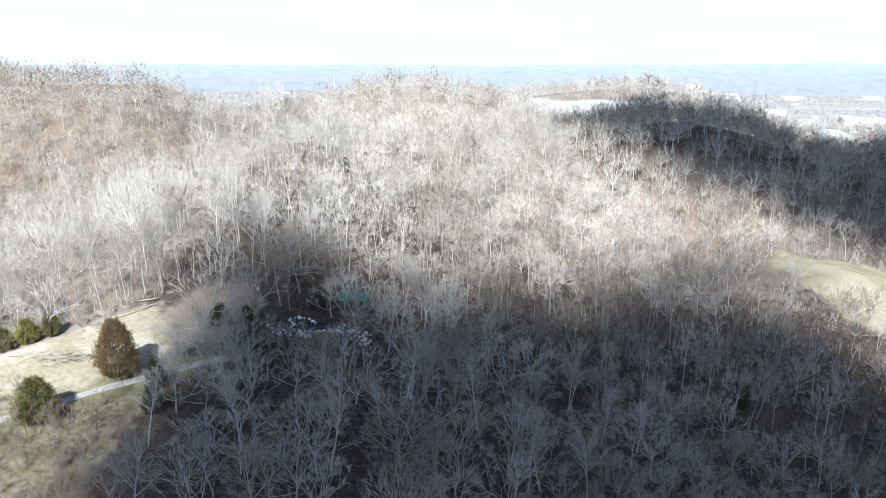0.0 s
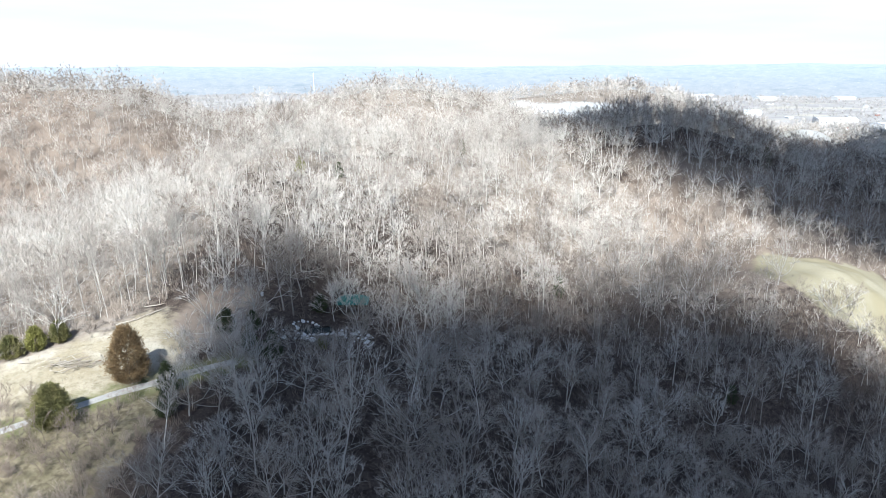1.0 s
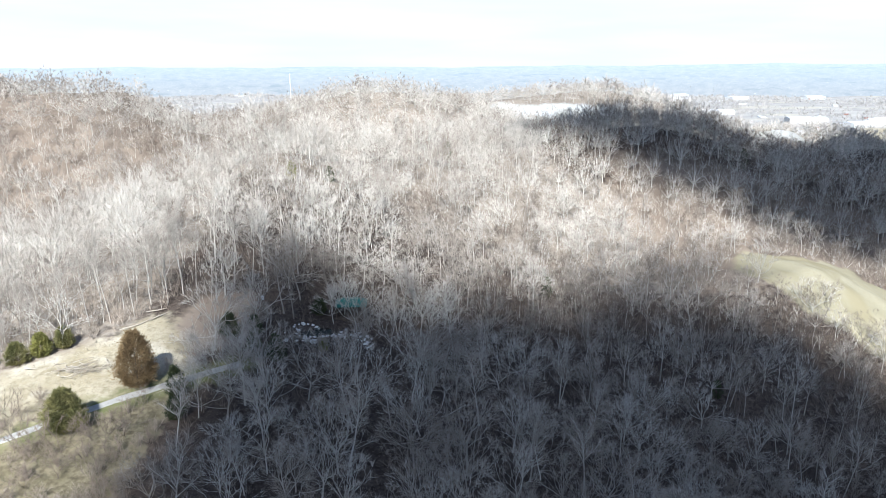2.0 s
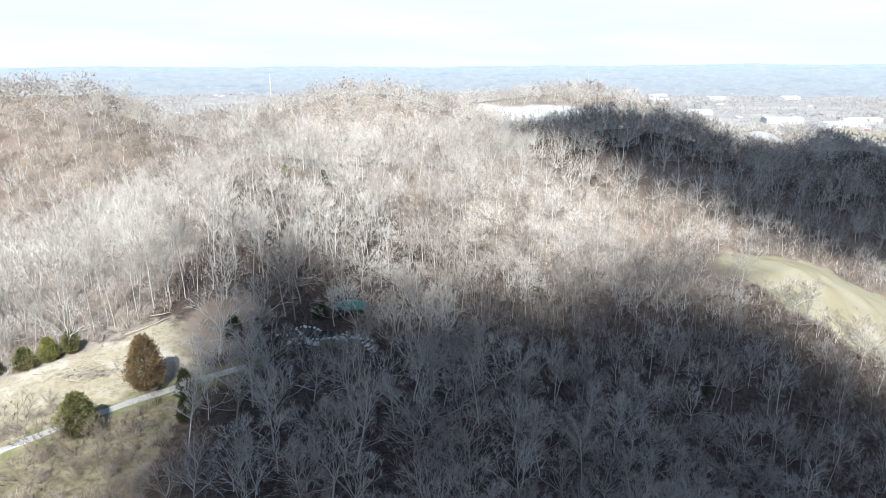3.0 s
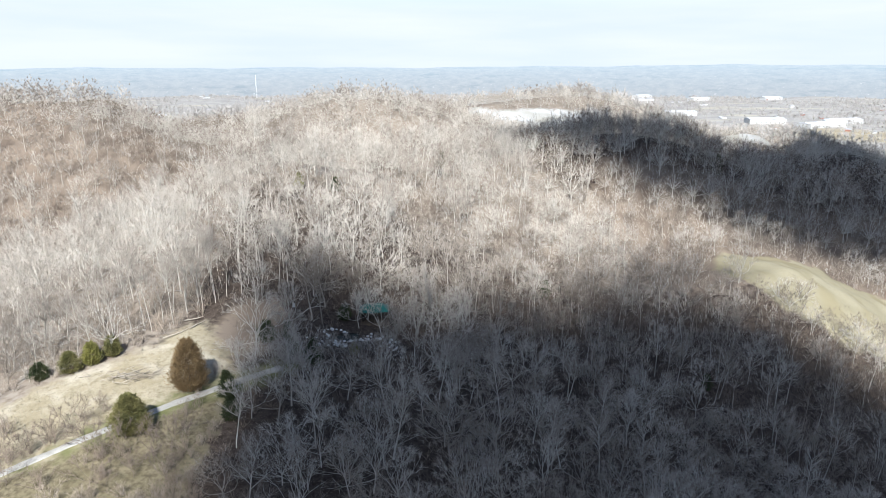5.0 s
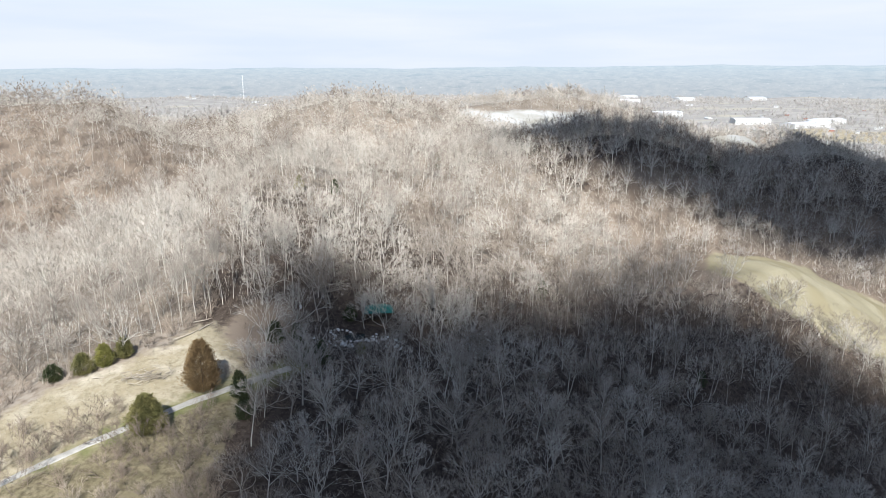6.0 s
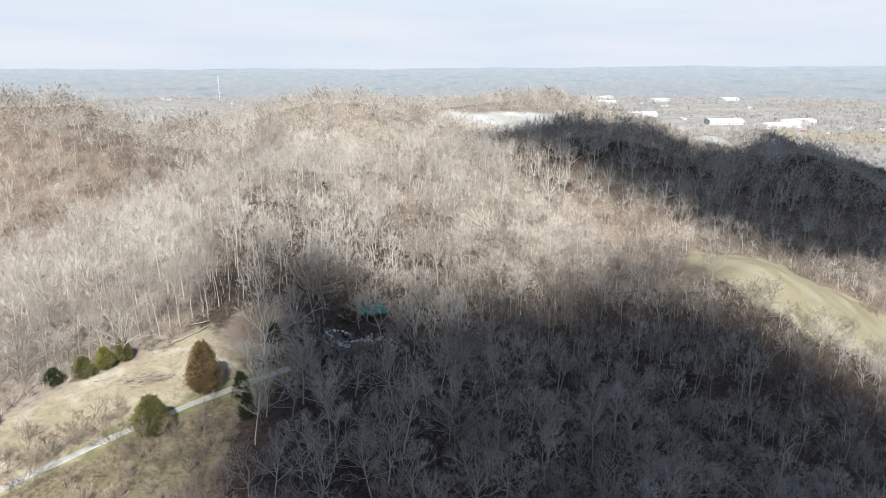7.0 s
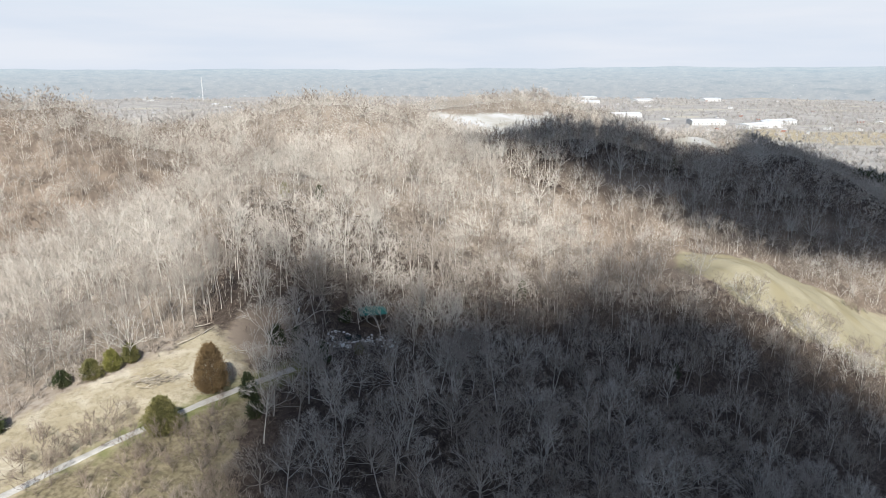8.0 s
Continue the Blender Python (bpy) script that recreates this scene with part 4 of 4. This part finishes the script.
for i, (x, y) in enumerate(BUSHES):
    bush = new("bare_bush", BUSH_MESHES[i % 4])
    size = rg.uniform(1.0, 1.5) if x > 0 else rg.uniform(0.55, 0.9) if y > 76 else rg.uniform(0.95, 1.4) if x < -52 else rg.uniform(0.5, 0.95)
    bush.matrix_world = Matrix.LocRotScale((x, y, float(height(x, y))), Euler((0, 0, rg.uniform(0, 6.28))), (size, size, size))
    tagged(bush, "leafless twiggy grey bush in dry meadow grass", "bush", "bare bushes of the meadow")

# young bare trees along the lane and in the scrub below it
YOUNG = [fan_tree(560 + i, 4.6 + 0.5 * i, 0.18, 5, 0.8, 0.9, 4, 4) for i in range(3)]
YOUNG = [[mesh_data(nm, *w.done(key), m_, {"tint": np.full(len(w.done(key)[0]), 0.25)}) for key, nm, m_ in (("wood", "trunk", BRUSH), ("twig", "crown", BRUSH))] for w in YOUNG]
for i, (x, y) in enumerate([(-54.6, 74.9), (-55.8, 75.6), (-57.2, 73.4), (-58.6, 74.4), (-60.6, 71.4), (-62.0, 70.4), (-63.2, 71.6), (-64.6, 69.2), (-60.2, 66.2), (-61.4, 64.8), (-50.8, 71.6), (-52.4, 70.6), (-49.0, 69.0), (-47.2, 70.8), (-45.6, 66.6), (-43.8, 69.6), (-44.4, 72.8), (-42.2, 71.2), (-47.8, 64.0), (-41.6, 66.2), (-40.6, 73.6), (-50.2, 65.4)]):
    stand("bare_sapling", x, y, YOUNG[i % 3], "thin leafless young tree growing in meadow scrub", "tree", "saplings of the meadow", i * 1.9, (0.75, 0.95, 0.6, 0.85)[i % 4])

# tufts of dry grass over the meadow
rg = np.random.default_rng(83)
n = 60000
tx0, ty0 = rg.uniform(-80, -34, n), rg.uniform(56, 106, n)
ok = (inside(MEADOW, tx0, ty0) > 0.3) & (ty0 > np.interp(tx0, [p[0] for p in ROAD], [p[1] for p in ROAD])) & (line_gap(ROAD, tx0, ty0) > 1.5)
tx0, ty0 = tx0[ok], ty0[ok]
tz0 = height(tx0, ty0)
lean = rg.normal(0, 0.16, (len(tx0), 2))
wide = rg.normal(0, 0.035, (len(tx0), 2))
tall0 = rg.uniform(0.05, 0.14, len(tx0))
tv = np.stack([np.stack([tx0 - wide[:, 0], ty0 - wide[:, 1], tz0 - 0.02], -1), np.stack([tx0 + wide[:, 0], ty0 + wide[:, 1], tz0 - 0.02], -1), np.stack([tx0 + lean[:, 0], ty0 + lean[:, 1], tz0 + tall0], -1)], 1).reshape(-1, 3)
DRY_GRASS = two_tone("dry_grass", (0.30, 0.268, 0.205), (0.22, 0.19, 0.137), 0.3, 0.9, 0, 3.0)
tagged(new("dry_grass", mesh_data("dry_grass", tv, np.arange(len(tv)).reshape(-1, 3), DRY_GRASS)), "short tufts of pale dry grass on the meadow", "grass", kind="stuff")

# ---------------------------------------------------------------- pond, rocks and shelter in the clearing
def rock(seed, size):
    rg2 = np.random.default_rng(seed)
    bm = bmesh.new()
    bmesh.ops.create_icosphere(bm, subdivisions=1, radius=size)
    for v in bm.verts:
        v.co = Vector((v.co.x * 1.25, v.co.y, v.co.z * 0.7)) * rg2.uniform(0.75, 1.2)
    return bm_mesh("rock", bm, STONE)


ROCKS = [rock(90 + i, 0.36) for i in range(5)]
a = np.linspace(0, 2 * np.pi, 25)[:-1]
pr = 1 + 0.18 * np.sin(3 * a + 1) + 0.1 * np.sin(5 * a)
POND_X, POND_Y = -21.2, 102.0
pond_z = float(height(POND_X, POND_Y)) + 0.16
ring = np.stack([POND_X + 2.6 * pr * np.cos(a), POND_Y + 1.5 * pr * np.sin(a), np.full(24, pond_z)], -1)
pv = np.concatenate([ring, ring - [0, 0, 0.9], [[POND_X, POND_Y, pond_z]]])
pf = [(i, (i + 1) % 24, 48) for i in range(24)] + [(i, i + 24, (i + 1) % 24) for i in range(24)] + [((i + 1) % 24, i + 24, (i + 1) % 24 + 24) for i in range(24)]
pond = new("water", mesh_data("water", pv, np.array(pf), WATER_M))
tagged(pond, "small dark garden pond ringed with pale rocks", "pond", kind="structure")
rg = np.random.default_rng(95)
spots = [(POND_X + 2.8 * pr[i] * math.cos(a[i]), POND_Y + 1.7 * pr[i] * math.sin(a[i])) for i in range(0, 24, 1)]
spots += [(rg.normal(-21.3, 1.1), rg.normal(99.2, 0.5)) for _ in range(18)] + [(rg.normal(-25.3, 0.9), rg.normal(98.6, 0.8)) for _ in range(12)] + [(rg.normal(-15.8, 1.6), rg.normal(103.4, 0.9)) for _ in range(34)] + [(rg.normal(-11.8, 0.7), rg.normal(102.6, 0.8)) for _ in range(8)]
for x, y in spots:
    s = rg.uniform(0.4, 0.95)
    r = new("rock", ROCKS[rg.integers(5)])
    r.matrix_world = Matrix.LocRotScale((x, y, float(height(x, y)) + 0.12 * s), Euler((rg.uniform(0, 0.4), rg.uniform(0, 0.4), rg.uniform(0, 6.28))), (s, s, s))
    tagged(r, "pale limestone rock beside the garden pond", "rock", "garden rocks")

shelter = new("shelter")
SX, SY = -15.2, 109.5
shelter.location = (SX, SY, float(height(SX, SY)))
bm = bmesh.new()
ww, dd, eave, top = 2.7, 2.1, 2.2, 3.3
pts = [bm.verts.new(c) for c in ((-ww, -dd, eave), (ww, -dd, eave), (ww, dd, eave), (-ww, dd, eave), (-ww * 0.45, 0, top), (ww * 0.45, 0, top))]
for q in ((0, 1, 5, 4), (1, 2, 5), (2, 3, 4, 5), (3, 0, 4), (3, 2, 1, 0)):
    bm.faces.new([pts[i] for i in q])
roof_ob = part("roof", bm_mesh("roof", bm, TEAL), shelter, "faded teal metal hip roof")
for i in range(9):
    x = -ww + ww * 2 * (i + 0.5) / 9
    t = min(1.0, (ww - abs(x)) / (ww * 0.55))
    bm = box_bm(0.06, math.hypot(dd, top - eave) * t, 0.06)
    rib = part("roof_seam", bm_mesh("roof_seam", bm, TEAL), roof_ob)
    rib.matrix_local = Matrix.Translation((x, -dd + dd * t / 2, eave + (top - eave) * t / 2 + 0.03)) @ Matrix.Rotation(math.atan2(top - eave, dd), 4, "X")
for x in (-ww + 0.3, 0, ww - 0.3):
    for y in (-dd + 0.3, dd - 0.3):
        part("post", bm_mesh("post", box_bm(0.16, 0.16, eave + 0.4, (x, y, eave / 2 - 0.2), 0.02), DARK_TIMBER), shelter)
part("back_wall", bm_mesh("back_wall", box_bm(ww * 2 - 0.5, 0.1, 2.2, (0, dd - 0.2, 1.1)), DARK_TIMBER), shelter)
part("deck", bm_mesh("deck", box_bm(ww * 2, dd * 2, 0.9, (0, 0, -0.3), 0.03), DARK_TIMBER), shelter)
tagged(shelter, "open timber garden shelter with a teal metal roof", "shelter")

post = new("bird_house")
post.location = (-29.2, 104.5, float(height(-29.2, 104.5)))
part("pole", bm_mesh("pole", box_bm(0.08, 0.08, 3.0, (0, 0, 1.4), 0.01), DARK_TIMBER), post)
bm = box_bm(0.36, 0.36, 0.5, (0, 0, 3.1), 0.02)
part("box", bm_mesh("box", bm, WHITE_PAINT), post)
bm = bmesh.new()
bmesh.ops.create_cone(bm, cap_ends=True, segments=4, radius1=0.36, radius2=0.02, depth=0.28, matrix=Matrix.Translation((0, 0, 3.48)) @ Matrix.Rotation(radians(45), 4, "Z"))
part("roof", bm_mesh("roof", bm, WHITE_PAINT), post)
tagged(post, "small white bird house on a pole among bare trees", "bird house")

# ---------------------------------------------------------------- far country
rng = np.random.default_rng(120)


def tuft(seed, tall, wide, n, r):
    """A far tree: a short trunk and a loose head of shoots."""
    w = Wood(seed)
    w.spike("wood", np.array((0, 0, -0.5)), np.array((0, 0, tall * 0.8)), 0.25)
    for _ in range(n):
        d = w.turn(np.array((0, 0, 1.0)), math.radians(w.rg.uniform(5, 65)))
        o = np.array((0, 0, tall * w.rg.uniform(0.2, 0.55)))
        w.sliver(o, o + d * np.array((wide, wide, tall * 0.5)) * w.rg.uniform(0.6, 1.1), r)
    return whole(w)


FAR_TUFTS = [tuft(600 + i, 7.5 + i, 7.0, 16, 0.38) for i in range(5)]
DARK_TUFTS = [(np.concatenate([np.array([(0.0, 0, 0)]), v]), f + 1, 1) for v, f, _ in [tuft(640 + i, 8 + i, 5.5, 40, 0.7) for i in range(4)]]


def spread(n, a0, a1, r0, r1, power=1.0):
    a, u = np.radians(rng.uniform(a0, a1, n)), rng.uniform(0, 1, n) ** power
    r = r0 + (r1 - r0) * u
    return np.stack([r * np.sin(a), r * np.cos(a)], -1)


p = spread(6200, -40, 50, 500, 1050)
p = p[inside(TOWN_FIELD, p[:, 0], p[:, 1]) < 0]
q = spread(15000, -34, 46, 1050, 2500, 0.8)
q = q[(np.sin(q[:, 0] * 0.011) * np.sin(q[:, 1] * 0.008 + 1) + rng.normal(0, 0.35, len(q))) > -0.25]
stuff("woodland", np.concatenate([p, q]), FAR_TUFTS, 0.7, 1.2, 121, "far bare grey-brown woods and hedgerows of the plain, paled for haze", "woodland", HAZED_TWIG, 0.6)
dark = np.stack([rng.normal(0, 9, 420) + np.interp(np.linspace(0, 4, 420), range(5), (296, 350, 366, 362, 352)), np.interp(np.linspace(0, 4, 420), range(5), (585, 545, 465, 385, 320)) + rng.normal(0, 8, 420)], -1)
stuff("conifer_belt", dark, DARK_TUFTS, 0.7, 1.1, 122, "dark green belt of conifers on the far slope", "woodland", EVERGREEN)


def building(name, long, deep, wall, rise, roof_mat, wall_mat, windows):
    ob = new(name)
    part("wall", bm_mesh("wall", box_bm(long, deep, wall + 2, (0, 0, wall / 2 - 1)), wall_mat), ob)
    bm = bmesh.new()
    e = 0.4
    v = [bm.verts.new(c) for c in ((-long / 2 - e, -deep / 2 - e, wall), (long / 2 + e, -deep / 2 - e, wall), (long / 2 + e, deep / 2 + e, wall), (-long / 2 - e, deep / 2 + e, wall), (-long / 2 - e, 0, wall + rise), (long / 2 + e, 0, wall + rise))]
    for f in ((0, 1, 5, 4), (2, 3, 4, 5), (1, 2, 5), (3, 0, 4), (3, 2, 1, 0)):
        bm.faces.new([v[i] for i in f])
    part("roof", bm_mesh("roof", bm, roof_mat), ob)
    pane = bm_mesh("window", box_bm(1.4, 0.1, 1.5), GLASS_DARK)
    for i in range(windows):
        w = part("window", pane, ob)
        w.location = (-long / 2 + long * (i + 0.5) / windows, -deep / 2 - 0.04, min(wall * 0.55, 2.2))
    return ob


KINDS = [building("warehouse", 52, 26, 7, 2, ROOF_WHITE, WHITE_PAINT, 8), building("house", 15, 9, 5.5, 3, ROOF_GREY, WHITE_PAINT, 4), building("house", 13, 9, 5.5, 3, ROOF_GREY, ROOF_RED, 4), building("shed", 28, 14, 5, 2, ROOF_WHITE, WHITE_PAINT, 3)]
TEXT = [("long pale warehouse with a white roof in the far town", "warehouse", "warehouses of the far town"), ("far white house with a grey gable roof", "house", "houses of the far town"), ("far red brick house with a grey gable roof", "house", "houses of the far town"), ("far white metal shed on the plain", "shed", "sheds of the far town")]
PLACES = [(0, 745, 1105, 20), (0, 800, 1130, 60), (0, 700, 1180, -10), (0, 850, 1180, 10), (0, 640, 1400, 0), (0, 1000, 2050, 15), (0, 760, 1900, -20), (0, 900, 2250, 30), (0, 560, 2000, 5), (0, 1200, 2000, 12), (3, 590, 1010, 25), (3, 640, 1060, 5), (3, 860, 1060, 40), (3, 905, 1040, 15)]
for _ in range(46):
    p = spread(1, 12, 48, 1250, 2430)[0]
    PLACES.append((int(rng.choice([1, 1, 3, 1, 3, 1, 2])), p[0], p[1], rng.uniform(0, 180)))
for _ in range(12):
    p = spread(1, -26, 8, 1500, 2430)[0]
    PLACES.append((int(rng.choice([1, 3, 1, 3])), p[0], p[1], rng.uniform(0, 180)))
used = set()
for k, x, y, turn in PLACES:
    m = pose(x, y, float(height(x, y)) - 0.5, 0, 0, turn) @ Matrix.Scale(1.1 if k == 0 else 0.8, 4)
    if k in used:
        b = copy_thing(KINDS[k], m)
    else:
        b = KINDS[k]
        b.matrix_world = m
        used.add(k)
    tagged(b, *TEXT[k])

# lattice radio mast on the plain
mast = new("radio_mast")
mx, my = -335.0, 2190.0
mast.location = (mx, my, float(height(mx, my)))
tall = 76.0
for i in range(3):
    a0 = i * 2.094
    bm = box_bm(0.32, 0.32, tall + 2, (math.cos(a0) * 1.2, math.sin(a0) * 1.2, tall / 2 - 1))
    part("leg", bm_mesh("leg", bm, STEEL), mast)
for j in range(20):
    z = 2 + j * 3.65
    for i in range(3):
        a0, a1 = i * 2.094, (i + 1) * 2.094
        w = Wood(1)
        w.tube("wood", [(math.cos(a0) * 1.2, math.sin(a0) * 1.2, z), (math.cos(a1) * 1.2, math.sin(a1) * 1.2, z + 3.6)], (0.13, 0.13), 4)
        part("brace", mesh_data("brace", *w.done("wood"), STEEL), mast)
for z in (50, 64):
    bm = bmesh.new()
    bmesh.ops.create_cone(bm, cap_ends=True, segments=16, radius1=1.7, radius2=1.3, depth=0.8, matrix=Matrix.Translation((0, -1.9, z)) @ Matrix.Rotation(radians(90), 4, "X"))
    part("dish", bm_mesh("dish", bm, WHITE_PAINT), mast)
tagged(mast, "tall white lattice radio mast on the far plain", "radio mast")
